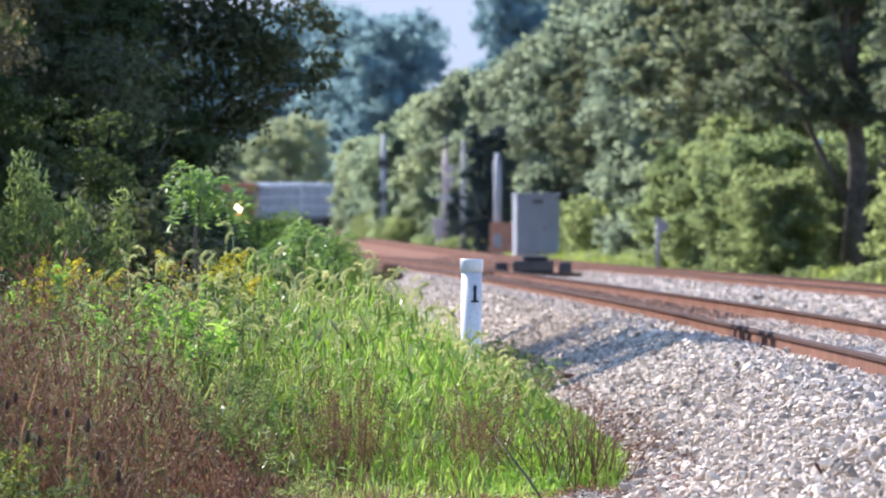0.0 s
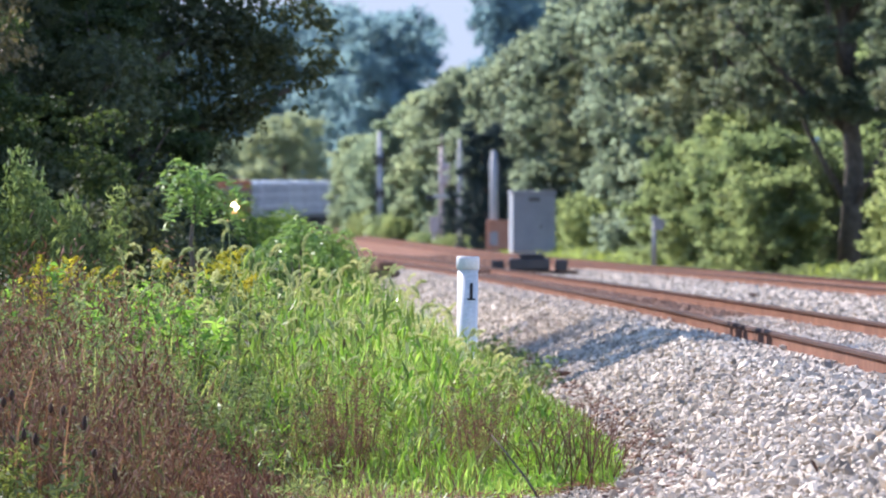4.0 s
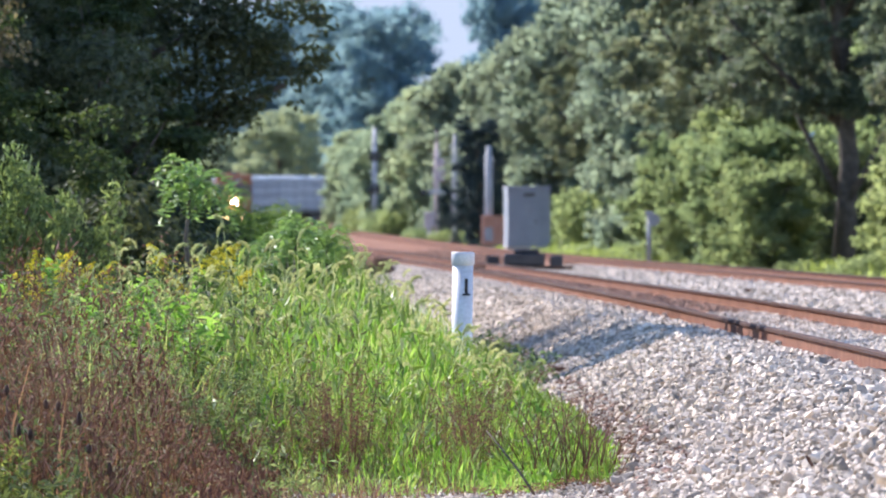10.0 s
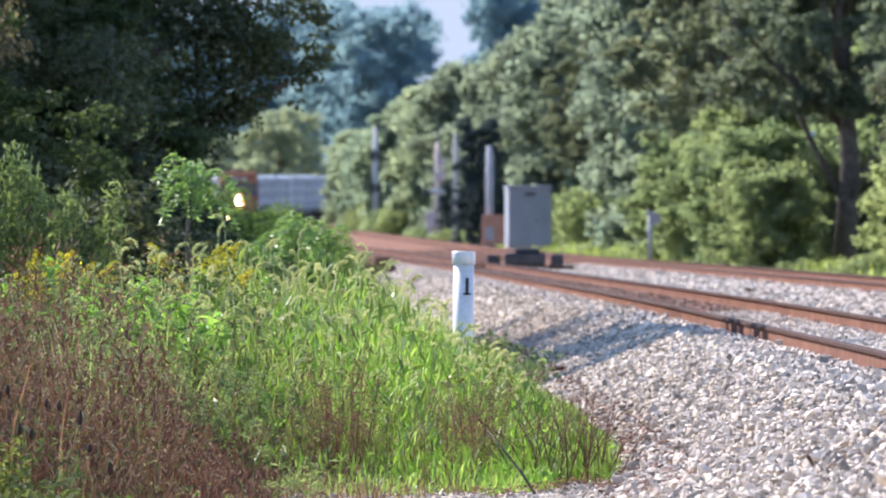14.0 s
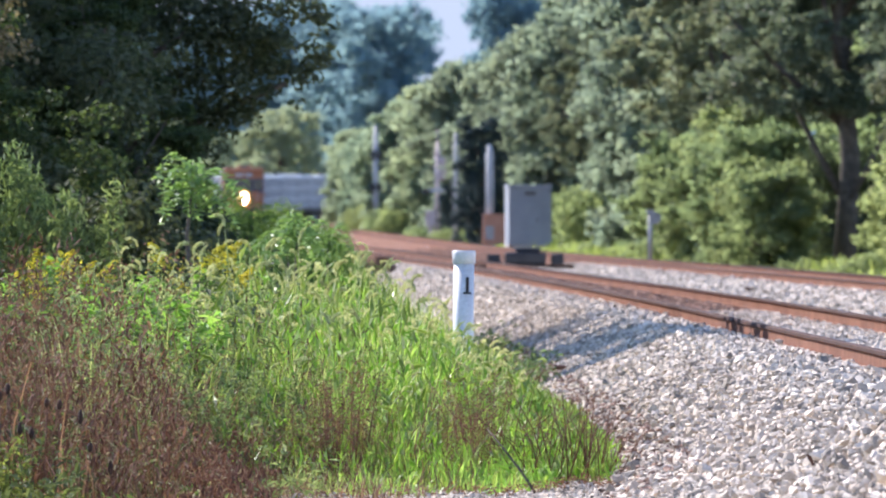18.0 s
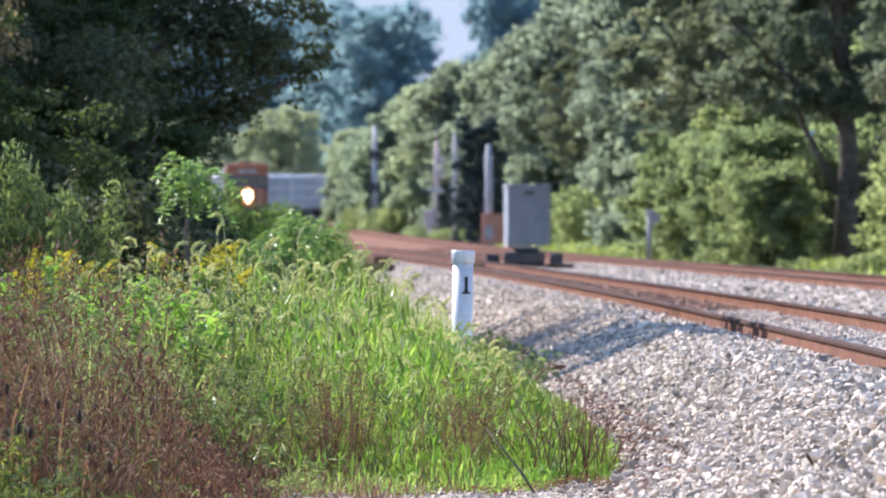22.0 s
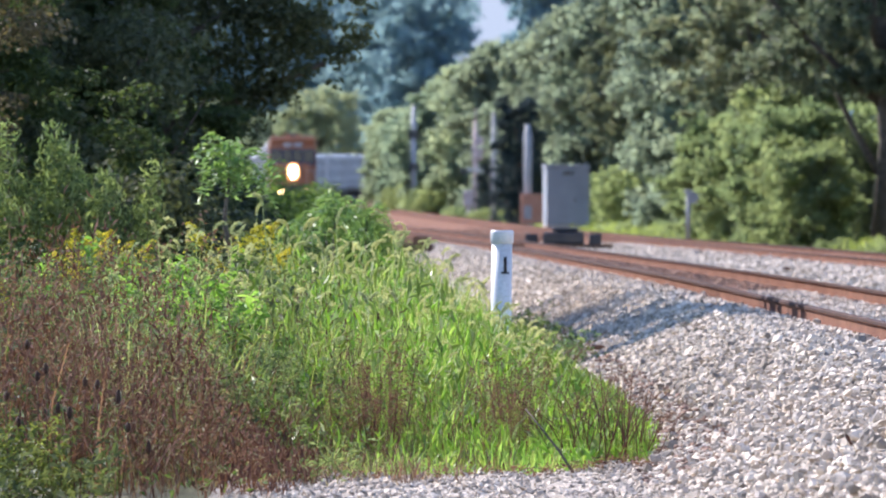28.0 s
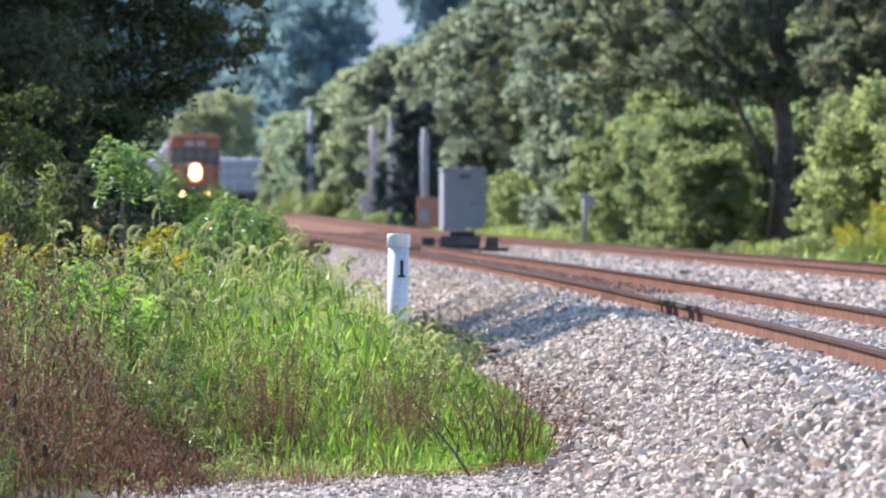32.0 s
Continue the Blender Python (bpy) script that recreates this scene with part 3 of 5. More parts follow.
# the dark trees over the weeds: the first one's crown reaches out towards the rails
reach = [(5.25, -1.9, 3.97, 0.35, 0.75), (5.42, -1.9, 3.55, 0.29, 0.75), (5.35, -1.9, 3.39, 0.25, 0.75), (5.09, -1.9, 3.20, 0.35, 0.75), (4.70, -1.9, 3.06, 0.32, 0.75), (4.34, -1.9, 2.78, 0.26, 0.75), (4.74, -1.9, 3.78, 0.55, 0.75), (4.41, -1.9, 3.32, 0.59, 0.75), (4.35, -1.9, 2.87, 0.51, 0.75), (4.09, -1.9, 2.48, 0.46, 0.75), (3.96, -1.9, 3.78, 0.76, 0.75), (4.28, -1.9, 4.10, 0.68, 0.75), (4.93, -1.9, 4.29, 0.59, 0.75), (5.45, -1.9, 3.91, 0.25, 0.75), (3.77, -1.9, 3.00, 0.68, 0.75), (3.12, -1.9, 3.39, 0.84, 0.75), (2.60, -1.9, 3.78, 0.84, 0.75), (3.44, -1.9, 2.55, 0.59, 0.75), (3.9, -0.9, 4.2, 0.6, 0.75), (4.35, -0.9, 4.22, 0.5, 0.75), (4.75, -1.2, 3.5, 0.42, 0.75), (4.5, -1.1, 3.8, 0.5, 0.75)]
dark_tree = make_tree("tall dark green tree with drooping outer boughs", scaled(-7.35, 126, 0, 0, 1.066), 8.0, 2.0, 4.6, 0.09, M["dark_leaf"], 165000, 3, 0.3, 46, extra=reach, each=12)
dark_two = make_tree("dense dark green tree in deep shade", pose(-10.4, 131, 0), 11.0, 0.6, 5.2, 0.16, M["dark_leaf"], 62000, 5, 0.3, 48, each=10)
# the last three copies stand unseen to the left and only block light
for x, y, turn, k in [(-9.2, 125, 260, 0.96), (-10.4, 138, 300, 0.98), (-9.9, 146, 80, 0.98), (-11, 153, 160, 0.96), (-11.5, 124, 40, 0.98), (-12.5, 156, 20, 0.9), (-14.5, 170, 300, 0.9), (-10.2, 192, 120, 0.7), (-8.9, 172, 10, 0.66), (-13.5, 215, 200, 0.9), (-15.5, 240, 20, 0.9), (-21, 215, 60, 1.2), (-27, 280, 90, 1.2), (-33, 360, 130, 1.3)]:
    copy_thing(dark_two, scaled(x, y, float(rise(y)), turn, k))

copy_thing(dark_two, scaled(-6.7, 118.0, 0, 200, 0.66, 0.7))
copy_thing(dark_two, scaled(-7.2, 122.0, 0, 90, 0.62, 0.74))
# two added trees, crowns above the view, shaped to cast the ballast's shade band
make_tree("thin tree with an added crown out of view, shading the ballast", pose(-6.5, 113.0, 0), 7.8, 6.4, 0.7, 0.17, M["dark_leaf"], 52000, 44, 0.07, 8, each=9, top=0.9,
          extra=[(3.3, -7.4, 7.3, 0.8, 0.7), (3.25, -5.8, 7.1, 1.0, 0.7), (3.1, -4.2, 7.0, 1.0, 0.7), (2.8, -2.6, 7.2, 1.0, 0.7), (2.4, -0.8, 7.0, 0.95, 0.7), (2.1, 1.0, 7.1, 0.9, 0.7), (1.9, 3.0, 7.2, 0.85, 0.7), (1.8, 5.0, 7.1, 0.85, 0.7), (1.7, 7.0, 7.2, 0.8, 0.7)])
make_tree("slender tree with an added crown out of view, shading towards the rails", pose(-5.3, 105.5, 0), 8.4, 7.0, 0.6, 0.15, M["dark_leaf"], 22000, 46, 0.05, 8, each=8,
          extra=[(0.9, -1.0, 7.4, 0.7, 0.7), (1.5, -2.2, 7.6, 0.9, 0.7), (2.1, -3.6, 7.7, 0.8, 0.7), (2.6, -5.0, 7.7, 0.6, 0.7)])
make_tree("young green tree under the dark ones", pose(-4.0, 119, 0), 4.8, 1.2, 1.0, 0.085, M["young_leaf"], 15000, 47, 0.07, 22, each=7)
make_tree("grey-brown leafed tree at the sunny edge of the wood", pose(-6.1, 101.5, 0), 5.6, 1.2, 2.1, 0.075, M["brown_leaf"], 26000, 41, 0.12, 34, each=8)
make_tree("olive green young tree at the sunny edge of the wood", pose(-4.9, 104.5, 0), 4.2, 0.6, 1.5, 0.08, M["young_leaf"], 16000, 48, 0.08, 26, each=7)

# the wood along the far side of the line
oak = make_tree("tall oak with dark grey-green leaves in sun", pose(11.9, 303, 0), 14.5, 4.4, 4.6, 0.22, M["oak_leaf"], 44000, 11, 0.3, 230, each=4, bough=(0.08, 0.22), spread=1.0)
elm = make_tree("broad tree overgrown with bright green vines", pose(16.5, 318, 0), 10.0, 0.2, 4.6, 0.38, M["vine_leaf"], 25000, 17, 0.25, 170, each=3, small=(0.5, 0.9), bough=(0.12, 0.27), spread=2.0, full=True)
slim = make_tree("slender roadside tree, its grey-green leaf colour paled for haze", pose(9.5, 420, 0.1), 13.0, 0.3, 4.0, 0.36, M["hazy_far_leaf"], 30000, 23, 0.2, 110, each=3, aspect=0.75, small=(0.6, 1.0), bough=(0.16, 0.34), spread=2.5, full=True)
for x, y, turn, k in [(10.4, 368, 70, 1.0), (13.4, 352, 220, 1.05), (16.5, 318, 150, 1.15), (15.6, 286, 20, 1.0), (20, 330, 310, 1.2), (8.0, 496, 90, 0.8)]:
    copy_thing(oak, scaled(x, y, float(rise(y)), turn, k))
for x, y, turn, k in [(9.9, 322, 60, 0.5), (14.9, 296, 130, 0.5), (14.2, 280, 10, 0.5), (16.0, 268, 240, 0.52), (10.6, 352, 200, 0.6), (17.6, 250, 90, 0.5), (14.8, 308, 300, 0.62), (9.4, 385, 33, 0.55), (20, 275, 170, 0.8), (9.2, 284, 15, 0.34), (13.6, 272, 115, 0.4), (9.5, 302, 215, 0.38), (13.2, 260, 75, 0.52), (12.3, 264, 333, 0.34), (14.6, 256, 190, 0.5), (9.0, 340, 70, 0.46), (8.4, 362, 250, 0.42)]:
    copy_thing(elm, scaled(x, y, 0, turn, k))
elder = make_tree("dull grey-green tree at the edge of the far wood", pose(14.5, 283, 0), 9.5, 0.5, 2.6, 0.24, M["elder_leaf"], 22000, 19, 0.14, 120, each=4, small=(0.4, 0.8), bough=(0.12, 0.28), spread=1.4)
for x, y, turn, k in [(16.2, 290, 60, 1.15), (15.2, 276, 200, 0.72), (17.4, 284, 320, 1.0)]:
    copy_thing(elder, scaled(x, y, 0, turn, k))
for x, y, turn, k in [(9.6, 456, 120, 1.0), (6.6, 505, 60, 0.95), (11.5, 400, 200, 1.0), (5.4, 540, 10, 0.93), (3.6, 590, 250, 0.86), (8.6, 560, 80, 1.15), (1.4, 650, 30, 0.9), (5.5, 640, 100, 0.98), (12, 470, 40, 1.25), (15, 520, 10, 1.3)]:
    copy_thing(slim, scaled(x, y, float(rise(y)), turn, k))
# a paler kind of tree, its leaves lightened for haze down the line
hazy_pale = make_tree("far tree down the line, its leaf colour paled for haze", pose(-0.6, 720, 0.7), 11.7, 0.3, 3.6, 0.36, M["hazy_pale_leaf"], 22000, 29, 0.2, 110, each=3, aspect=0.75, small=(0.6, 1.0), bough=(0.16, 0.34), spread=2.5, full=True)
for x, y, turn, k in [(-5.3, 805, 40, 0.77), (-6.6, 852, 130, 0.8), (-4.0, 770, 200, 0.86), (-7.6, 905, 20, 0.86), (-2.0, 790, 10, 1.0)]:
    copy_thing(hazy_pale, scaled(x, y, float(rise(y)), turn, k))
# added tree and copies, dark-leaved to fill the shaded gap behind the masts
shade_tree = make_tree("narrow dark tree added for the deep shade behind the masts", pose(1.98, 512, 0.3), 7.2, 0.1, 1.5, 0.2, M["shade_leaf"], 16000, 53, 0.12, 90, top=0.75, each=5, aspect=0.4, bough=(0.2, 0.35))
for x, y, k, kz in [(1.45, 516, 0.7, 0.52), (2.35, 514, 0.75, 0.6), (0.5, 590, 0.62, 0.5)]:
    copy_thing(shade_tree, scaled(x, y, float(rise(y)), x * 90, k, kz))
# distance: the haze is in these trees' leaf colours
blue = make_tree("huge distant tree, its leaf colour blued for haze", pose(-11.4, 1330, 2.3), 28.8, 2.0, 9.0, 0.75, M["hazy_blue_leaf"], 26000, 31, 0.6, 120, each=3, top=0.8, small=(0.5, 1.0), bough=(0.12, 0.3), spread=2.5, full=True)
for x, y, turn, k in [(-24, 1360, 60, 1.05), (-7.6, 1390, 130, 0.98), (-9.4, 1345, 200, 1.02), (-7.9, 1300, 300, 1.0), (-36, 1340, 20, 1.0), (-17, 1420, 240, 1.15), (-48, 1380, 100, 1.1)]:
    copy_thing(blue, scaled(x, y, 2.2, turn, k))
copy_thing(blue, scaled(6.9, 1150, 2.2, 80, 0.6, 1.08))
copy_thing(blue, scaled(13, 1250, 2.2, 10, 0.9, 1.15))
gold = make_tree("distant round yellow-green tree behind the train, leaf colour paled for haze", pose(-19.3, 1215, 2.2), 14.3, 0.2, 6.6, 0.55, M["hazy_gold_leaf"], 16000, 37, 0.35, 80, each=3, small=(0.5, 1.0), bough=(0.12, 0.3), spread=2.5, full=True)
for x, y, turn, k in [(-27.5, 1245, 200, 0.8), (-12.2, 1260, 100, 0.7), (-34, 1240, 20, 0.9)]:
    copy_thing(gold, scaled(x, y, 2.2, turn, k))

# ---------------------------------------------------------------- beside the line
def disc(bm, x, y, z, r, depth, tilt=90, sides=20, r2=None):
    bmesh.ops.create_cone(bm, cap_ends=True, segments=sides, radius1=r, radius2=r if r2 is None else r2, depth=depth, matrix=pose(x, y, z, tilt))
    return bm


def marker_post():
    t = thing("marker_post", "white plastic pipe marker post with a black figure", "marker post", pose(0.152, 82, 0, 0, 0.6, 0))
    pipe = bmesh.new()
    tube(pipe, [(0, 0, -0.2), (0, 0, 0.6), (0, 0, 1.37)], 0.083, 28)
    part("pipe", pipe, M["pvc"], t)
    cap = bmesh.new()
    tube(cap, [(0, 0, 1.362), (0, 0, 1.368), (0, 0, 1.455), (0, 0, 1.468), (0, 0, 1.469)], [0.087, 0.094, 0.094, 0.09, 0.06], 28)
    part("coupling", cap, M["pvc"], t, "thicker pipe coupling")
    cu = bpy.data.curves.new("figure", "FONT")
    cu.body, cu.size, cu.extrude, cu.align_x, cu.offset = "1", 0.185, 0.001, "CENTER", 0.004
    tmp = new("figure_source", cu)
    bpy.context.view_layer.update()
    me = bpy.data.meshes.new_from_object(tmp.evaluated_get(bpy.context.evaluated_depsgraph_get()))
    bpy.data.objects.remove(tmp)
    me.materials.clear()
    me.materials.append(M["ink"])
    for v in me.vertices:
        x = v.co.x + 0.028
        v.co = Vector((x, -math.sqrt(max(0.0, 0.0845 ** 2 - x * x)) - abs(v.co.z) * 0.3, v.co.y))
    part("figure", me, None, t, "black painted figure one", at=pose(0, 0, 1.125))
    part("figure_foot", boxed(-0.004, 0.06, -0.089, -0.08, 1.118, 1.134), M["ink"], t, "short black foot bar of the figure")
    return t


marker_post()


def equipment_hut():
    t = thing("equipment_hut", "grey aluminium signal equipment hut beside the track", "signal hut", pose(3.85, 462, 0.75, 0, 0, 4))
    part("body", boxed(-0.97, 0.97, -1.2, 1.2, 0.12, 2.72, bevel=0.02), M["aluminium"], t)
    part("roof", boxed(-1.02, 1.02, -1.26, 1.26, 2.72, 2.86, bevel=0.05), M["aluminium"], t)
    part("base", boxed(-1.0, 1.0, -1.22, 1.22, -0.3, 0.12), M["gravel"], t, "concrete footing")
    d = part("door", boxed(-0.42, 0.42, -1.235, -1.2, 0.25, 2.3, bevel=0.01), M["aluminium"], t)
    part("handle", boxed(0.28, 0.34, -1.27, -1.235, 1.15, 1.35), M["steel"], d)
    part("vent", boxed(-0.25, 0.25, -1.245, -1.2, 2.38, 2.56), M["steel"], t)
    return t


equipment_hut()


def signal_mast(at, label, height, radius, heads, mat, board=False, fittings=False):
    t = thing("signal_mast", label, "railway signal", at)
    part("mast", tubed([(0, 0, -0.3), (0, 0, height * 0.5), (0, 0, height)], [radius * 1.1, radius, radius * 0.85], 12), mat, t)
    part("base", boxed(-0.3, 0.3, -0.3, 0.3, -0.3, 0.22, bevel=0.03), M["gravel"], t, "concrete base")
    for z in heads:
        bm = disc(bmesh.new(), 0, -0.12, z, 0.42, 0.04, 90, 24)
        h = part("signal_head", bm, M["dark_paint"], t, "round black backing plate")
        lens = disc(bmesh.new(), 0, -0.17, z, 0.11, 0.06, 90, 16)
        part("lens", lens, M["window"], h)
        part("hood", tubed([(0, -0.15, z + 0.02), (0, -0.42, z + 0.02)], [0.15, 0.15], 14, caps=False), M["dark_paint"], h)
    lad = bmesh.new()
    for x in (-0.2, 0.2):
        tube(lad, [(x, 0.22, 0), (x, 0.22, height * 0.92)], 0.018, 6)
    k = 0.4
    while k < height * 0.9:
        tube(lad, [(-0.2, 0.22, k), (0.2, 0.22, k)], 0.012, 5)
        k += 0.34
    part("ladder", lad, M["aluminium"], t)
    if fittings:
        part("finial", tubed([(0, 0, height - 0.05), (0, 0, height + 0.75)], [0.05, 0.035], 8), mat, t, "thin rod on the mast's top")
        part("head_case", boxed(0.08, 0.5, -0.22, 0.12, height - 2.35, height - 0.95, bevel=0.12), mat, t, "pale pink upright signal case")
        part("relay_case", boxed(-0.72, -0.14, -0.3, 0.2, 0.75, 1.75, bevel=0.06), mat, t, "pale case on the lower mast")
        part("case_leg", tubed([(-0.42, -0.05, -0.2), (-0.42, -0.05, 0.8)], 0.13, 10), mat, t)
    if board:
        part("cabinet", boxed(-0.35, 0.92, -0.35, 0.25, 0.1, 1.45, bevel=0.04), M["orange_board"], t, "faded orange cabinet")
        part("cabinet_lid", boxed(-0.39, 0.96, -0.39, 0.29, 1.45, 1.52, bevel=0.02), M["orange_board"], t)
        part("plate", boxed(-0.2, 0.2, -0.38, -0.35, 0.3, 0.95, bevel=0.01), M["white_paint"], t, "white plate")
    return t


signal_mast(pose(-5.05, 760, 1.1), "tall grey signal mast with two round black heads", 8.2, 0.17, (6.0, 3.6), M["aluminium"])
signal_mast(pose(-0.35, 610, 0.95), "weathered pinkish signal mast with boxes and a ladder", 5.9, 0.13, (), M["pink_paint"], fittings=True)
signal_mast(pose(0.7, 565, 0.95), "thin pale grey steel mast", 6.0, 0.11, (), M["white_paint"])
signal_mast(pose(2.2, 482, 0.8), "white steel mast with a faded orange cabinet at its foot", 4.8, 0.16, (), M["white_paint"], True)
# arms and boxes on the weathered mast
t = thing("crossarm", "short pale crossarm clamped to the weathered mast", "crossarm", pose(-0.35, 609.7, 3.9))
part("arm", boxed(-0.5, 0.75, -0.08, 0.06, -0.12, 0.12, bevel=0.03), M["white_paint"], t)
part("junction_box", boxed(-0.95, -0.5, -0.1, 0.1, -0.2, 0.1, bevel=0.03), M["dark_paint"], t)


def low_signal(at):
    t = thing("trackside_sign", "small white trackside sign on a steel post", "sign", at)
    part("post", tubed([(0, 0, -0.2), (0, 0, 1.55)], 0.075, 10), M["white_paint"], t)
    part("plate", disc(bmesh.new(), 0.16, -0.09, 1.35, 0.2, 0.03, 90, 18), M["white_paint"], t, "round white plate")
    part("cap", boxed(-0.13, 0.13, -0.08, 0.08, 1.5, 1.62, bevel=0.02), M["white_paint"], t)
    return t


low_signal(pose(6.75, 332, 0.62))


def switch_machine(at, k=1.0):
    t = thing("switch_machine", "low black switch machine on long timbers between the tracks", "switch machine", at)
    part("case", boxed(-0.55 * k, 0.55 * k, -0.4, 0.4, 0.1, 0.42, bevel=0.05), M["dark_paint"], t)
    part("motor_cover", boxed(-0.3 * k, 0.4 * k, -0.3, 0.3, 0.42, 0.55, bevel=0.06), M["dark_paint"], t)
    for x in (-0.85 * k, 0.85 * k):
        part("end_box", boxed(x - 0.17, x + 0.17, -0.25, 0.25, 0.05, 0.38, bevel=0.04), M["dark_paint"], t)
    for y in (-0.35, 0.35):
        part("timber", boxed(-1.5 * k, 1.3 * k, y - 0.12, y + 0.12, -0.1, 0.1, bevel=0.01), M["tie"], t)
    return t


switch_machine(pose(2.2, 272, 0.58))
t = thing("tie_heap", "dark heap of old sleeper ends beside the track", "timber", pose(-1.75, 266, 0.5))
for k, (x, z, a) in enumerate([(-0.2, 0.0, 8), (0.25, 0.0, -6), (0.0, 0.2, 20)]):
    part("timber_end", boxed(x - 0.22, x + 0.22, -0.5, 0.5, z, z + 0.2, bevel=0.015), M["tie"], t, at=pose(0, 0, 0, 0, 0, a))


def debris(name, label, category, at, size, mat, seed):
    v, f = stone_shape(seed)
    return tagged(new(name, mesh_of(name, v * np.array(size), f, mat)), label, category)


for nm, lab, cat, at, size, mat, seed in [
        ("dark_clod", "dark earth clod lying on the ballast between tracks", "clod", pose(5.3, 176, 0.58, 0, 12, 0), (0.16, 0.14, 0.2), M["scrap"], 101),
        ("rusty_plate", "rusty brown scrap plate on the ballast slope", "scrap", pose(1.115, 99.6, 0.275, 0, -8, 20), (0.19, 0.15, 0.12), M["scrap"], 104),
        ("dark_stone", "dark brown stone on the ballast shoulder", "stone", pose(2.69, 83.6, 0.64, 0, 0, 40), (0.06, 0.05, 0.06), M["scrap"], 105),
        ("bark_strip", "dark bark strip standing among the stones", "bark", pose(1.89, 52.3, 0.46, 0, -35, 10), (0.03, 0.05, 0.12), M["scrap"], 109)]:
    debris(nm, lab, cat, at, size, mat, seed).matrix_basis = at

# ---------------------------------------------------------------- the train
def make_locomotive():
    """The engine faces -y; its origin lies on the rails below the middle of its length (22.3 m)."""
    t = thing("locomotive", "orange diesel locomotive with dark cab windows and lit headlights", "locomotive")
    f = -11.1
    part("frame", boxed(-1.5, 1.5, f + 0.5, 11.0, 1.15, 1.55, bevel=0.03), M["dark_paint"], t, "black steel underframe")
    bm = boxed(-1.55, 1.55, f + 0.2, f + 0.75, 0.45, 1.6, bevel=0.05)
    part("pilot", bm, M["dark_paint"], t, "black pilot and step well")
    nose = bmesh.new()
    box(nose, -1.12, 1.12, f + 0.9, f + 2.5, 1.55, 3.04, bevel=0.14)
    part("nose", nose, M["orange_paint"], t, "orange short nose")
    cab = bmesh.new()
    box(cab, -1.52, 1.52, f + 2.4, f + 5.2, 1.55, 4.35, bevel=0.1)
    part("cab", cab, M["orange_paint"], t, "orange cab")
    roof = bmesh.new()
    box(roof, -1.5, 1.5, f + 2.3, f + 5.3, 4.3, 4.82, bevel=0.2)
    part("cab_roof", roof, M["orange_paint"], t, "orange rounded cab roof")
    for x0, x1 in ((-1.36, -0.72), (-0.62, -0.05), (0.05, 0.62), (0.72, 1.36)):
        w = part("windscreen", boxed(x0, x1, f + 2.36, f + 2.42, 3.12, 3.92, bevel=0.02), M["window"], t, "dark cab window")
    part("window_band", boxed(-1.46, 1.46, f + 2.385, f + 2.43, 2.92, 3.98), M["navy_paint"], t, "dark blue band round the cab windows")
    for x0, x1 in ((-0.62, -0.08), (0.08, 0.62)):
        part("number_board", boxed(x0, x1, f + 2.26, f + 2.36, 4.12, 4.38, bevel=0.02), M["white_paint"], t, "pale number board")
    box_l = part("headlight_box", boxed(-0.5, 0.5, f + 0.82, f + 0.95, 2.1, 2.9, bevel=0.05), M["dark_paint"], t)
    for z in (2.36, 2.62):
        bm = bmesh.new()
        bmesh.ops.create_cone(bm, cap_ends=True, segments=20, radius1=0.26, radius2=0.24, depth=0.08, matrix=pose(0, f + 0.80, z, 90))
        lens = part("headlight", bm, M["lamp"], t, "glowing headlight")
        # added wider disc: the headlight's warm halo as a glowing surface
        bm = bmesh.new()
        bmesh.ops.create_cone(bm, cap_ends=True, segments=20, radius1=0.42, radius2=0.39, depth=0.05, matrix=pose(0, f + 0.815 + (z - 2.36) * 0.02, z, 90))
        part("reflector", bm, M["reflector"], lens, "orange glowing disc for the halo round the headlight")
    for x in (-0.78, 0.78):
        bm = bmesh.new()
        bmesh.ops.create_cone(bm, cap_ends=True, segments=16, radius1=0.17, radius2=0.15, depth=0.1, matrix=pose(x, f + 0.16, 1.15, 90))
        part("ditch_light", bm, M["warm_lamp"], t, "glowing ditch light")
    part("hood", boxed(-0.95, 0.95, f + 5.2, 10.6, 1.55, 4.4, bevel=0.08), M["orange_paint"], t, "orange engine hood")
    part("radiator", boxed(-1.45, 1.45, 6.2, 10.2, 3.6, 4.7, bevel=0.08), M["dark_paint"], t, "dark overhanging radiator housing")
    part("air_conditioner", boxed(-0.5, 0.5, f + 3.4, f + 4.6, 4.82, 5.02, bevel=0.04), M["orange_paint"], t)
    horn = bmesh.new()
    for k in (-0.18, 0, 0.18):
        tube(horn, [(k, f + 3.0, 4.98), (k, f + 2.7, 4.98)], [0.03, 0.09], 8)
    box(horn, -0.25, 0.25, f + 2.95, f + 3.05, 4.8, 4.98)
    part("horn", horn, M["steel"], t)
    part("fuel_tank", boxed(-1.35, 1.35, -3.2, 3.2, 0.35, 1.15, bevel=0.12), M["dark_paint"], t, "black fuel tank")
    for yc in (-7.0, 7.0):
        tr = part("truck", boxed(-1.2, 1.2, yc - 2.6, yc + 2.6, 0.5, 1.0, bevel=0.06), M["dark_paint"], t, "black truck frame")
        for dy in (-1.9, 0, 1.9):
            for x in (-0.76, 0.76):
                bm = bmesh.new()
                bmesh.ops.create_cone(bm, cap_ends=True, segments=24, radius1=0.53, radius2=0.53, depth=0.13, matrix=pose(x, yc + dy, 0.53, 0, 90))
                part("wheel", bm, M["steel"], tr)
    for x in (-1.5, 1.5):
        rail = bmesh.new()
        tube(rail, [(x, f + 5.4, 2.55), (x, 10.8, 2.55)], 0.02, 6)
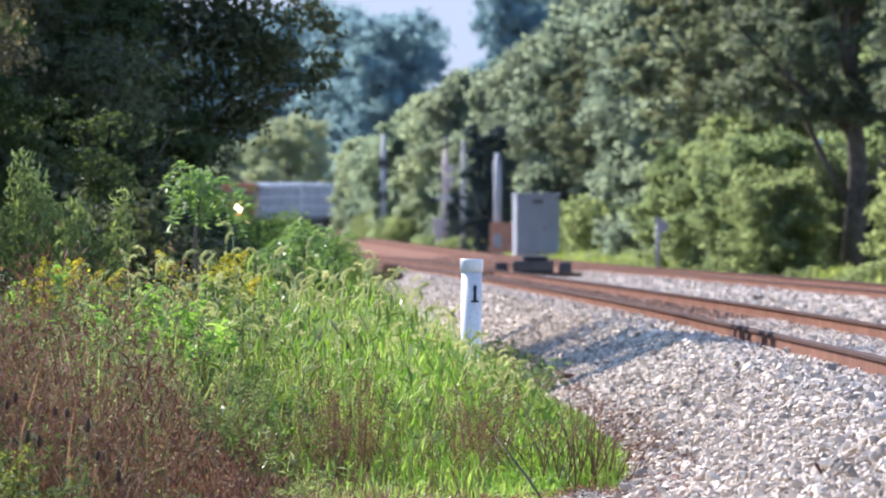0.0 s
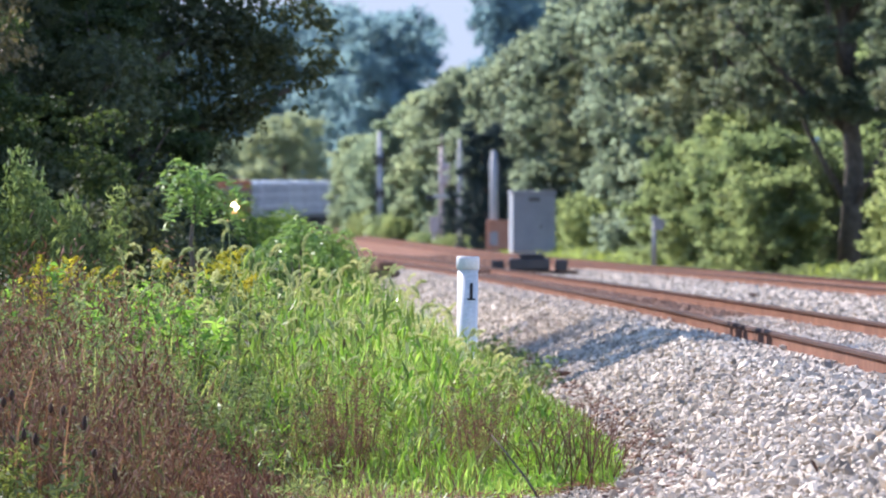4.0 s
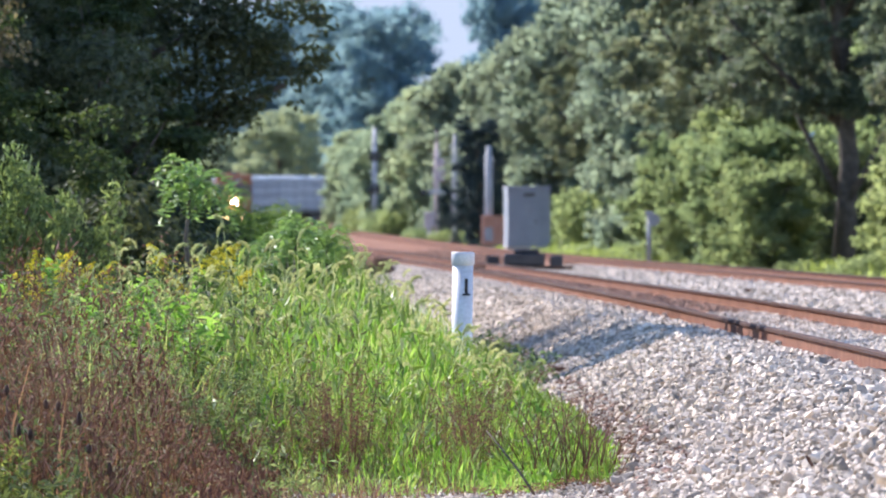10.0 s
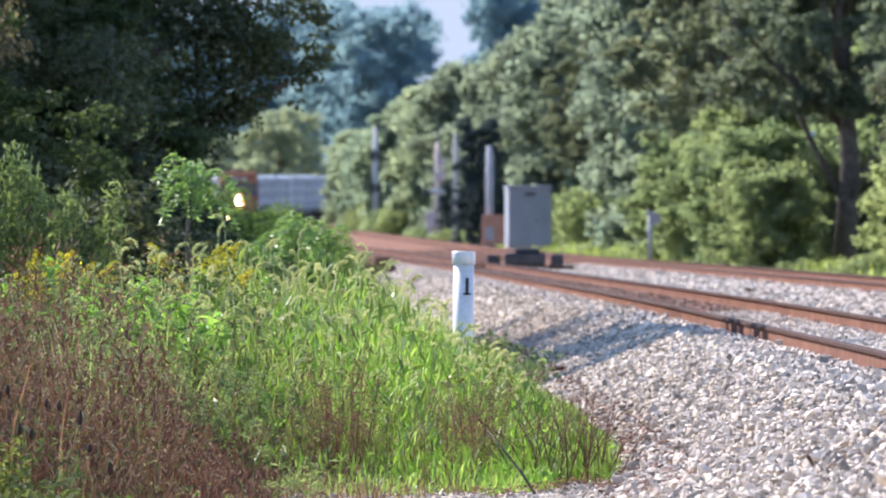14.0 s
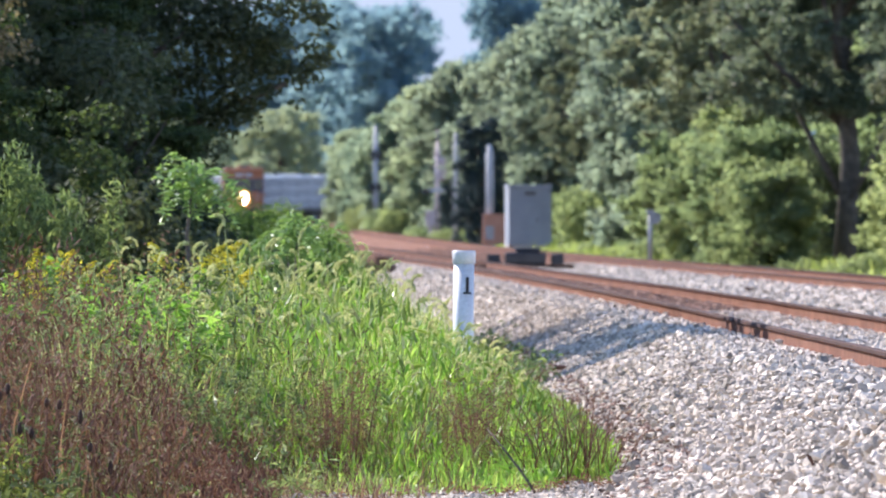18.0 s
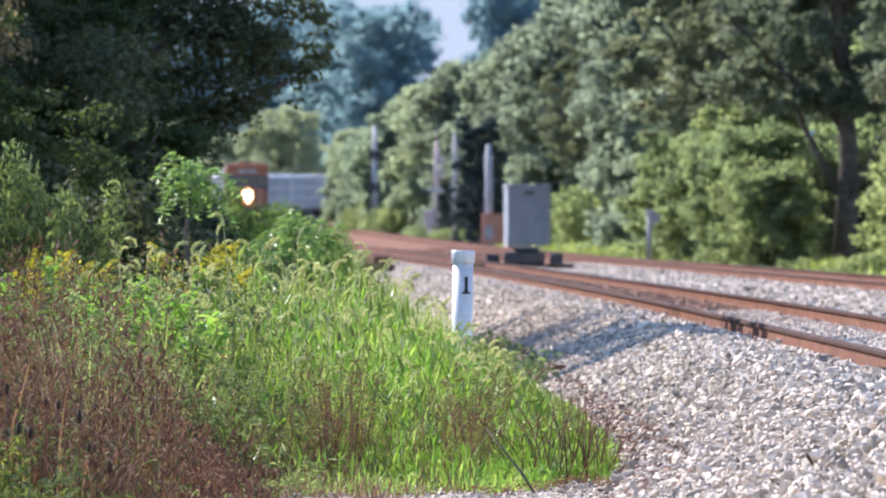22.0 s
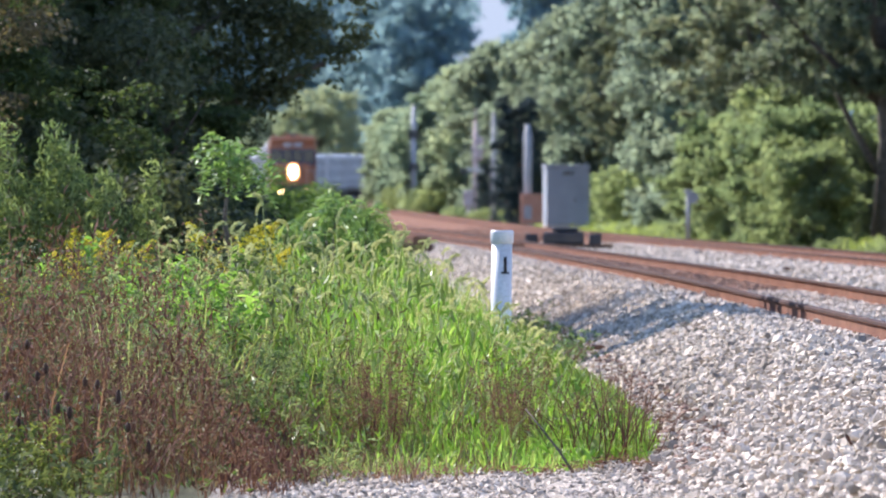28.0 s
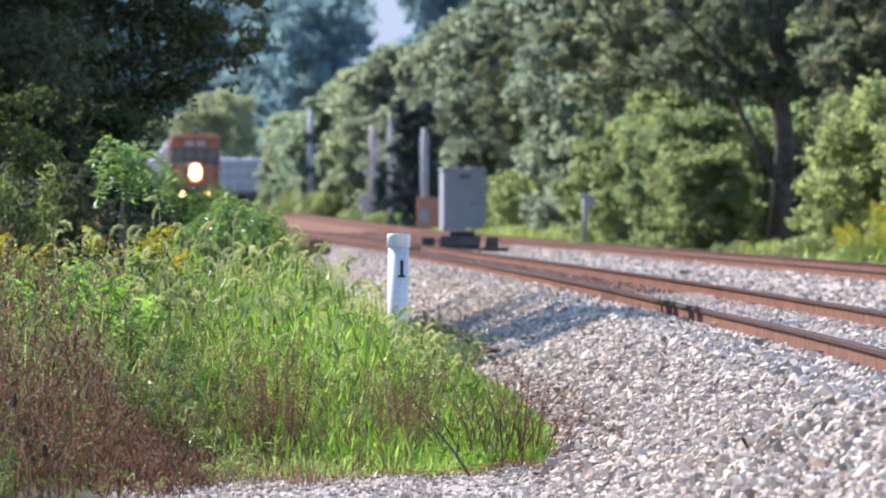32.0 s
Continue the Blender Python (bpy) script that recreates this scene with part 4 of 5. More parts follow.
        for q in range(9):
            tube(rail, [(x, f + 5.5 + q * 1.95, 1.5), (x, f + 5.5 + q * 1.95, 2.55)], 0.018, 6)
        part("handrail", rail, M["white_paint"], t)
        rail = bmesh.new()
        tube(rail, [(x * 0.95, f + 0.35, 1.5), (x * 0.95, f + 0.35, 2.6), (x * 0.6, f + 0.35, 2.6), (x * 0.6, f + 0.35, 1.5)], 0.022, 6)
        part("front_handrail", rail, M["white_paint"], t)
    plow = bmesh.new()
    vs = [plow.verts.new(c) for c in ((-1.5, f + 0.2, 0.9), (0, f - 0.15, 0.9), (1.5, f + 0.2, 0.9), (-1.5, f + 0.1, 0.12), (0, f - 0.35, 0.12), (1.5, f + 0.1, 0.12),
                                      (-1.5, f + 0.3, 0.9), (1.5, f + 0.3, 0.9), (-1.5, f + 0.3, 0.12), (1.5, f + 0.3, 0.12))]
    for q in ((0, 3, 4, 1), (1, 4, 5, 2), (0, 1, 2, 7, 6), (3, 8, 9, 5, 4), (0, 6, 8, 3), (2, 5, 9, 7), (6, 7, 9, 8)):
        plow.faces.new([vs[k] for k in q])
    part("plow", plow, M["dark_paint"], t, "black snow plow")
    part("coupler", boxed(-0.2, 0.2, f - 0.35, f + 0.25, 0.7, 1.05, bevel=0.05), M["steel"], t)
    return t


def make_autorack():
    """A closed ribbed railcar, 27.4 m long."""
    t = thing("railcar", "grey enclosed railcar with ribbed sides and a pale roof", "railcar", group="railcars of the train")
    part("underframe", boxed(-1.45, 1.45, -13.5, 13.5, 0.85, 1.25, bevel=0.03), M["dark_paint"], t)
    part("body", boxed(-1.5, 1.5, -13.3, 13.3, 1.25, 4.45, bevel=0.04), M["grey_paint"], t, "grey ribbed steel side")
    roof = bmesh.new()
    box(roof, -1.52, 1.52, -13.35, 13.35, 4.42, 4.78, bevel=0.17)
    part("roof", roof, M["roof_steel"], t, "pale corrugated roof")
    for x in (-1.53, 1.53):
        for q in range(13):
            y = -12.9 + q * 2.15
            part("side_post", boxed(x - 0.035, x + 0.035, y - 0.07, y + 0.07, 1.25, 4.44), M["grey_paint"], t)
        for z in (2.3, 3.4):
            part("side_rail", boxed(x - 0.02, x + 0.02, -13.25, 13.25, z - 0.06, z + 0.06), M["roof_steel"], t)
    for x in (-0.76, 0.76):
        part("end_door", boxed(x - 0.72, x + 0.72, -13.36, -13.3, 1.3, 4.38, bevel=0.02), M["roof_steel"], t)
    for yc in (-10.0, 10.0):
        tr = part("truck", boxed(-1.15, 1.15, yc - 1.3, yc + 1.3, 0.35, 0.8, bevel=0.05), M["dark_paint"], t)
        for dy in (-0.85, 0.85):
            for x in (-0.76, 0.76):
                bm = bmesh.new()
                bmesh.ops.create_cone(bm, cap_ends=True, segments=16, radius1=0.42, radius2=0.42, depth=0.13, matrix=pose(x, yc + dy, 0.42, 0, 90))
                part("wheel", bm, M["steel"], tr)
    return t


engine = make_locomotive()
helper = copy_thing(engine, pose(0, 0, 0))
tagged(helper, "second orange diesel locomotive coupled behind the first")
for q in list(helper.children):
    if q.name.split(".")[0] in ("headlight", "ditch_light"):
        bpy.data.objects.remove(q)
consist = [(engine, 11.1), (helper, 34.0)]
racks = [make_autorack()]
racks += [copy_thing(racks[0], pose(0, 0, 0)) for _ in range(16)]
consist += [(c, 60.0 + 27.9 * k) for k, c in enumerate(racks)]

# ---------------------------------------------------------------- weeds and shrubs
def front_line(x):
    """How far off the weeds begin: nearer away from the rails."""
    return np.interp(x, [-1.4, -1.05, -0.65, 0.3, 0.8], [55, 58.6, 61.2, 61.5, 64.0]) + 0.7 * np.sin(x * 3.1) + 0.6 * np.sin(x * 7.3 + 1) + 0.35 * np.sin(x * 17)


def weed_height(x, y):
    """How tall the grass stands, by its distance from the foot of the ballast, uneven from clump to clump."""
    d = track_x(y) - 2.85 - x
    h = np.interp(d, [-0.15, 0.0, 0.35, 0.8, 1.6, 3.0, 6.0], [0.08, 0.2, 0.4, 0.7, 1.22, 1.3, 1.2])
    h = h * np.interp(y - np.maximum(front_line(x), np.interp(x, [-2.2, -1.4], [57, 63])), [-1.0, 0.5, 4.2, 8.3], [0.12, 0.3, 0.78, 1.0])
    return h * (0.96 + 0.13 * np.sin(x * 4.7 + y * 1.3) + 0.10 * np.sin(x * 2.1 - y * 0.9 + 1.0) + 0.12 * np.sin(x * 11 + y * 2.7) + 0.07 * np.sin(x * 23 - y * 1.9))


def patch(n, x0, x1, y0, y1):
    x, y = rng.uniform(x0, x1, n), rng.uniform(y0, y1, n)
    d = track_x(y) - 2.85 - x + 0.12 * np.sin(y * 1.7)
    front = front_line(x)
    keep = (d > -0.1 + 0.12 * np.sin(y * 0.9)) & (y > front)
    # tufts with thin places between them
    tuft = np.sin(x * 9.0 + 1.7 * np.sin(y * 1.1)) + np.sin(y * 1.9 + 2.3 * np.sin(x * 2.2)) + 0.7 * np.sin(x * 21 + y * 0.7)
    keep &= rng.random(n) < np.interp(tuft, [-1.6, 0.4], [0.25, 1.0])
    return x[keep], y[keep]


def dead_height(x, y):
    """The dead brown weeds: tall away from the line, falling to nothing towards it."""
    return np.interp(x, [-3.5, -2.96, -2.5, -1.8, -1.4, -1.0], [0.78, 1.12, 1.2, 0.82, 0.36, 0.15]) * np.interp(y, [56, 59, 62], [0.4, 0.8, 1.0]) * (1 + 0.22 * np.sin(x * 5.3 + y * 1.1) + 0.2 * np.sin(x * 13 - y * 2.3) + 0.12 * np.sin(x * 29 + y * 3.1))


def grass_stuff(label, n, box4, mat, tall=1.0, wide=0.012, lean=0.4, low=0.5, height=weed_height):
    x, y = patch(n, *box4)
    h = height(x, y) * tall * rng.uniform(low, 1.05, len(x))
    base = np.stack([x, y, rise(y) - 0.02], axis=1)
    ob = new("grass", blades_mesh("grass", base, h, wide * rng.uniform(0.6, 1.5, len(x)), lean * rng.uniform(0.4, 1.6, len(x)), mat))
    return tagged(ob, label, "grass", kind="stuff")


def leaf_stuff(name, label, n, box4, size, mat, low=0.25, high=0.95, aspect=0.35, tall=1.0, height=weed_height, rising=False):
    x, y = patch(n, *box4)
    h = height(x, y) * tall
    z = h * (low + (high - low) * rng.random(len(x)) ** 0.7)
    p = np.stack([x, y, z + rise(y)], axis=1)
    nrm = np.tile(np.array([0.0, -0.35, 0.9]), (len(x), 1))
    if rising:
        nrm = rng.normal(0, 1, (len(x), 3)) * np.array([1, 1, 0.35])
    ob = new(name, leaf_mesh(name, p, nrm, size, mat, aspect, 0.15, 0.3 if rising else 0.6, -2.2 if rising else 0.5))
    return tagged(ob, label, "weeds", kind="stuff")


grass_stuff("bright green tall foxtail grass beside the ballast", 26000, (-1.9, 1.4, 62.4, 84), M["grass"], 0.9, 0.009, 0.55)
grass_stuff("olive green tall grass behind the dead weeds", 5500, (-3.0, -0.9, 65, 84), M["olive"], 0.95, 0.008, 0.6)
grass_stuff("pale olive grass going to seed beside the dead weeds", 5000, (-2.4, -0.4, 62, 72), M["pale_grass"], 0.93, 0.007, 0.5)
grass_stuff("lush green low grass at the foot of the ballast", 22000, (-0.7, 1.4, 61.5, 96), M["lush"], 0.97, 0.0095, 0.5)
grass_stuff("green grass along the line", 16000, (-6, 0.9, 84, 240), M["grass"], 0.85, 0.022, 0.6)
grass_stuff("pale seeding grass", 9000, (-2.0, 0.9, 66, 96), M["pale_grass"], 0.94, 0.008, 0.45, 0.6)
grass_stuff("dry straw-coloured stems in the grass", 1300, (-4.5, 1.3, 67, 80), M["straw"], 0.85, 0.008, 0.35, 0.4)
leaf_stuff("weed_leaves", "long green leaves among the grass", 11000, (-1.6, 1.1, 64, 84), 0.15, M["grass"], 0.2, 0.92, 0.042, rising=True)
leaf_stuff("weed_leaves", "lush green leaves low in the weeds", 11000, (-1.4, 1.3, 63, 78), 0.13, M["lush"], 0.1, 0.85, 0.06, rising=True)
leaf_stuff("weed_leaves", "olive green leaves of tall weeds", 14000, (-6, -1.2, 67, 84), 0.07, M["olive"], 0.2, 0.95, 0.4)
leaf_stuff("weed_leaves", "olive green leaves of weeds", 9000, (-6, -2.5, 55, 66), 0.07, M["olive"], 0.2, 0.9, 0.4)
leaf_stuff("dead_leaves", "dry reddish brown leaves and seeds of dead weeds", 6500, (-3.1, -1.2, 57.6, 66), 0.03, M["dead"], 0.1, 1.08, 0.5, 1.0, dead_height)
leaf_stuff("dead_seeds", "pale dry seeds and husks on the dead weeds", 1200, (-3.1, -1.0, 57, 65), 0.036, M["straw"], 0.3, 1.12, 0.3, 1.0, dead_height)
leaf_stuff("dead_leaves", "dry brown leaves scattered through the tall weeds", 4000, (-4.6, -1.8, 65, 80), 0.05, M["dead"], 0.4, 1.0, 0.35)
grass_stuff("dry reddish brown stems of dead weeds", 1500, (-3.1, -1.0, 57, 66.5), M["dead"], 1.1, 0.006, 0.8, 0.3, dead_height)
leaf_stuff("dead_twigs", "fine dry reddish twigs of dead weeds", 12500, (-3.1, -1.0, 57.4, 66.5), 0.075, M["dead"], 0.1, 1.05, 0.04, 1.0, dead_height, rising=True)
leaf_stuff("dead_twigs", "dry brown twigs scattered into the green weeds", 3000, (-2.6, -0.5, 62, 69), 0.07, M["dead"], 0.15, 0.95, 0.06, rising=True)
grass_stuff("olive green stems standing among the dead weeds", 1300, (-3.2, -0.9, 60, 66), M["olive"], 1.0, 0.009, 0.5, 0.3, dead_height)
grass_stuff("reddish dry stems through the olive weeds", 1200, (-2.6, -0.8, 64.5, 71), M["dead"], 1.0, 0.007, 0.4, 0.4)
grass_stuff("short brown dry stems along the front of the grass", 1900, (-1.7, 0.2, 59.8, 64.8), M["dead"], 1.35, 0.006, 0.7, 0.4)
leaf_stuff("weed_leaves", "dull olive leaves at the edge of the dead weeds", 1900, (-1.8, -0.7, 60, 65), 0.05, M["sage"], 0.15, 1.0, 0.3)
grass_stuff("pale dry grass stalks at the edge of the dead weeds", 1900, (-2.3, 0.2, 59, 66), M["straw"], 0.8, 0.006, 0.6, 0.3)
leaf_stuff("weed_leaves", "yellow-green leaves low before the dead weeds", 1800, (-3.7, -2.0, 55.4, 59), 0.065, M["olive"], 0.1, 0.75, 0.4, 0.9, dead_height)
leaf_stuff("weed_leaves", "dusty green leaves along the edge of the dead weeds", 3000, (-2.3, -0.7, 62, 66.5), 0.05, M["sage"], 0.2, 1.0, 0.3, 0.9)
leaf_stuff("weed_leaves", "dull olive leaves between the dead weeds", 3600, (-2.6, -0.9, 63, 69), 0.055, M["sage"], 0.2, 1.0, 0.3)
grass_stuff("thin dry stems and grass among the dead weeds", 700, (-3.2, -0.8, 60, 68), M["straw"], 0.95, 0.005, 0.7, 0.4)
leaf_stuff("weed_leaves", "green leaves climbing among the dead weeds", 800, (-3.4, -1.2, 57, 68), 0.065, M["shrub"], 0.1, 1.0, 0.35)


litter = rng.uniform(0, 1, (1200, 2))
lx, ly = -2.1 + 3.2 * litter[:, 0], 59.6 + 5.6 * litter[:, 1]
ly = np.maximum(ly, front_line(lx) - 1.1 * rng.random(1200))
tagged(new("litter", leaf_mesh("litter", np.stack([lx, ly, 0.03 + 0.05 * rng.random(1200)], axis=1), np.tile([0.0, 0, 1], (1200, 1)), 0.045, M["dead"], 0.3, 0.1, 0.5)), "brown dead leaf litter on the gravel edge", "leaf litter", kind="stuff")


# tall foxtails, each with a nodding head
def head_path(r, lean, h):
    bend, path = r.uniform(0.3, 0.8), []
    for k in range(7):
        a = math.pi * 0.5 - k / 6 * bend * 2.7
        last = path[-1] if path else (lean, 0, h)
        path.append((last[0] + math.cos(a) * 0.019, 0, last[2] + math.sin(a) * 0.019))
    return path


def head_mesh(path, n=150):
    """A bristly seed head: a slim core closed round with short bristles."""
    f = rng.random(n) * 6
    i = np.minimum(f.astype(int), 5)
    pa = np.array(path)
    c = pa[i] + (pa[i + 1] - pa[i]) * (f - i)[:, None]
    d = unit(rng.normal(0, 1, (n, 3)))
    return leaf_mesh("seed_head", c + d * 0.008, np.cross(d, np.array([0.2, 1, 0.1])), 0.024, M["seed"], 0.3, 0.1, 0.4)


def foxtail(seed):
    r = random.Random(seed)
    t = thing("foxtail", "foxtail grass stem with a nodding bristly seed head", "grass plant", group="foxtails beside the ballast")
    h, lean = r.uniform(1.18, 1.3), r.uniform(0.02, 0.12)
    part("stem", tubed([(0, 0, 0), (lean * 0.3, 0, h * 0.5), (lean, 0, h)], [0.004, 0.0035, 0.0025], 5), M["pale_grass"], t)
    part("seed_head", head_mesh(head_path(r, lean, h)), None, t, "pale green-gold bristly seed head")["kind"] = "stuff"
    part("leaf", blades_mesh("leaf", np.array([[lean * 0.2, 0, h * 0.5]]), np.array([0.3]), np.array([0.014]), np.array([1.3]), M["grass"], 0.5), None, t)
    return t


fox = [foxtail(k) for k in range(8)]
fx = []
while len(fx) < 290:
    x, y = random.uniform(-2.7, 0.3), random.uniform(66, 86)
    if float(track_x(y)) - 2.85 - x > 0.7:
        fx.append((x, y))
for k, (x, y) in enumerate(fx):
    hgt = float(weed_height(np.array([x]), np.array([y]))[0]) * random.uniform(0.92, 1.03) / 1.24 * float(np.interp(x, [-2.5, -1.9], [0.84, 1.0]))
    m = pose(x, y, 0, random.uniform(-4, 4), random.uniform(-4, 4), random.choice((0, 0, 20, 180, 150, 30, -40, 200))) @ Matrix.Diagonal((1, 1, hgt, 1))
    if k < 8:
        fox[k].matrix_basis = m
    else:
        copy_thing(fox[k % 8], m)
# the many heads deeper in the stand
vs, fs, base = [], [], 0
rr = random.Random(5)
heads = [head_mesh(head_path(rr, 0, 0), 60) for _ in range(5)]
hv = [np.array([v.co for v in m.vertices]) for m in heads]
hf = [np.array([q.vertices[:] for q in m.polygons]) for m in heads]
hx, hy = patch(800, -2.6, 0.6, 67, 90)
hz = weed_height(hx, hy) * rng.uniform(0.72, 1.0, len(hx)) * np.interp(hx, [-2.5, -1.9], [0.84, 1.0])
for k in range(len(hx)):
    a = rr.uniform(0, math.tau)
    v = hv[k % 5]
    v = np.stack([v[:, 0] * math.cos(a) - v[:, 1] * math.sin(a) + hx[k], v[:, 0] * math.sin(a) + v[:, 1] * math.cos(a) + hy[k], v[:, 2] + hz[k]], axis=1)
    vs.append(v)
    fs.append(hf[k % 5] + base)
    base += len(v)
tagged(new("seed_heads", mesh_of("seed_heads", np.concatenate(vs), np.concatenate(fs), M["seed"])), "pale nodding seed heads deep in the grass stand", "grass", kind="stuff")


def herb(name, label, category, height, stems, leaf, leaves, mat, stem_mat, seed, spread=0.25, aspect=0.35, low=0.15, taper=0.6, group="", droop=0.2, plume=0.0, plume_mat=None, lean=0.18, fluff=1.0, rising=False):
    """A many-stemmed weed: thin stems, leaves along them, and flower plumes at the tips where it has any."""
    r = np.random.default_rng(seed)
    t = thing(name, label, category, group=group)
    pts, nrms, tips = [], [], []
    for s in range(stems):
        a = s * 2.4 + r.uniform(-0.4, 0.4)
        out = spread * math.sqrt((s + 0.5) / stems)
        h = height * r.uniform(0.68, 1.0)
        b = np.array([math.cos(a) * out * 0.5, math.sin(a) * out * 0.5, 0])
        e = np.array([math.cos(a) * out * (1 + lean * 3) + r.normal(0, 0.04), math.sin(a) * out, h])
        mid = (b + e) / 2 + np.array([r.normal(0, 0.03), 0, 0.05])
        part("stem", tubed([tuple(b), tuple(mid), tuple(e)], [0.0045, 0.0035, 0.0015], 5), stem_mat, t)
        n = leaves // stems
        f = low + (1.02 - low) * r.random(n)
        c = b + (e - b) * f[:, None] + 4 * (mid - (b + e) / 2) * (f * (1 - f))[:, None]
        d = unit(r.normal(0, 1, (n, 3)) * np.array([1, 1, 0.5]))
        pts.append(c + d * (fluff * leaf * (0.35 + 1.1 * r.random((n, 1))) * (1.25 - taper * f[:, None])))
        nrms.append(d * np.array([1, 1, 0.3]) if rising else d * 0.4 + np.array([0, 0, 0.8]))
        tips.append(e)
    part("leaves", leaf_mesh("leaves", np.concatenate(pts), np.concatenate(nrms), leaf, mat, aspect, 0.15, 0.45, droop), None, t)
    if plume:
        for e in tips:
            n = 260
            f = r.random((n, 1))
            d = r.normal(0, 1, (n, 3)) * np.array([1, 1, 0.4])
            nod = np.array([math.copysign(0.9, e[0]), 0, 0.15])
            p = e + np.array([0, 0, plume]) * (f - 0.75) + nod * plume * f ** 2 * 0.8 + d * plume * 0.38 * (1.08 - f)
            part("flower_plume", leaf_mesh("flower_plume", p, np.tile([0.0, 0, 1], (n, 1)), 0.03, plume_mat, 0.7, 0.1, 0.8), None, t, "yellow flower plume" if plume_mat is M["goldenrod"] else "")["kind"] = "stuff"
    return t


def spread_out(first, places):
    for k, (x, y, turn, q) in enumerate(places):
        m = scaled(x, y, float(rise(y)), turn, q)
        if k == 0:
            first.matrix_basis = m
        else:
            copy_thing(first, m)


# goldenrods in flower
spread_out(herb("goldenrod", "tall goldenrod with yellow flower plumes", "weed", 1.5, 5, 0.07, 500, M["olive"], M["olive"], 1, 0.24, 0.2, plume=0.19, plume_mat=M["goldenrod"], group="goldenrods"),
           [(-1.84, 79, 0, 1.0), (-3.05, 84, 200, 0.9), (-3.52, 62.2, 40, 0.62), (-3.4, 62.0, 140, 0.56), (-4.45, 75, 80, 1.08), (-4.15, 75.5, 10, 0.98), (-4.62, 75, 160, 0.94), (-2.95, 80, 30, 0.9), (-3.15, 80.5, 110, 0.96), (-3.6, 72, 250, 0.9)])
# sage-green tall weeds in front of the dark trees
spread_out(herb("mugwort", "tall grey-green mugwort with feathery upright plumes", "weed", 2.3, 9, 0.1, 3000, M["sage"], M["bark"], 2, 0.3, 0.2, 0.4, 0.92, group="mugworts", droop=-0.7, fluff=2.5, lean=0.12, rising=True),
           [(-3.97, 89, 0, 1.03), (-3.5, 89.3, 90, 1.0), (-3.1, 88.8, 200, 0.86), (-4.5, 89.4, 30, 0.88)])
# leafy green weeds
spread_out(herb("ragweed", "bushy bright green weed with small leaves", "weed", 1.3, 8, 0.1, 1300, M["lush"], M["shrub"], 3, 0.36, 0.4, 0.2, 0.5, group="green bushy weeds"),
           [(-2.2, 76, 0, 0.98), (-2.05, 79, 80, 1.05), (-2.0, 67.0, 170, 1.02), (-1.82, 66.6, 40, 0.94), (-2.12, 66.4, 250, 0.9), (-1.93, 66.2, 330, 0.84), (-2.86, 74, 70, 0.95), (-1.1, 70, 20, 0.7), (-0.75, 68.5, 140, 0.62), (-0.3, 68, 60, 0.5), (-1.4, 73, 200, 0.8), (0.15, 72, 10, 0.5), (-3.0, 80, 210, 1.1)])
spread_out(herb("yellow_weed", "yellow-green leafy weed with broad leaves", "weed", 0.85, 9, 0.075, 800, M["yellow_green"], M["shrub"], 4, 0.4, 0.45, 0.1, 0.4, group="yellow-green weeds"),
           [(-2.62, 57.0, 0, 0.60), (-2.95, 57.4, 200, 0.82), (-2.4, 56.6, 30, 0.40), (-2.3, 57.4, 130, 0.52), (-2.75, 58.2, 230, 0.78), (-3.15, 58.2, 70, 0.95), (-3.45, 57.8, 150, 0.98), (-3.3, 59.6, 320, 1.05), (-2.5, 58.6, 250, 0.62), (-3.05, 57.0, 20, 0.7), (-3.6, 59.2, 280, 1.1), (-2.1, 57.6, 190, 0.36), (-3.75, 61, 220, 1.15), (-3.9, 63, 20, 1.25), (-4.3, 66, 100, 1.2), (-4.5, 69, 40, 1.3)])
spread_out(herb("olive_weed", "dusty olive green weed going to seed", "weed", 1.32, 9, 0.06, 1500, M["sage"], M["straw"], 6, 0.35, 0.35, 0.15, 0.4, group="olive weeds"),
           [(-2.6, 70, 0, 0.95), (-2.2, 68.5, 70, 0.85), (-1.75, 70, 200, 0.9), (-1.5, 67.5, 130, 0.72), (-2.9, 73, 300, 1.0), (-3.4, 75, 20, 1.05), (-3.9, 77, 90, 1.1), (-1.2, 72, 250, 0.85), (-2.0, 72.5, 20, 0.98), (-0.7, 73, 100, 0.8), (-1.6, 63.5, 10, 0.62), (-1.3, 64.5, 80, 0.55), (-1.9, 65, 150, 0.75), (-1.45, 66, 220, 0.7), (-1.1, 66, 300, 0.6), (-2.3, 66, 50, 0.85)])
# dead brown weeds
dead = herb("dead_weed", "dead reddish brown weed with dry twigs and seeds", "weed", 1.25, 12, 0.03, 1700, M["dead"], M["dead"], 5, 0.4, 0.4, 0.12, 0.3, group="dead brown weeds", droop=0.0, fluff=1.8)
wr = random.Random(12)
brown = [(-0.62, 63.6, 90, 0.72), (-0.78, 63.9, 10, 0.78), (-0.5, 63.2, 230, 0.56), (-0.9, 63.4, 60, 0.64), (-0.55, 64.3, 320, 0.8), (0.06, 63.9, 140, 0.66), (0.2, 64.4, 40, 0.8), (0.12, 63.4, 280, 0.5), (0.24, 65.0, 100, 0.88), (-1.2, 63.2, 110, 0.5), (-1.35, 64.2, 200, 0.66)]
for k in range(30):
    x, y = wr.uniform(-3.05, -1.3), wr.uniform(58.6, 65.0)
    brown.append((x, y, wr.uniform(0, 360), float(dead_height(x, y)) / 1.25 * wr.uniform(0.85, 1.12)))
spread_out(dead, brown)
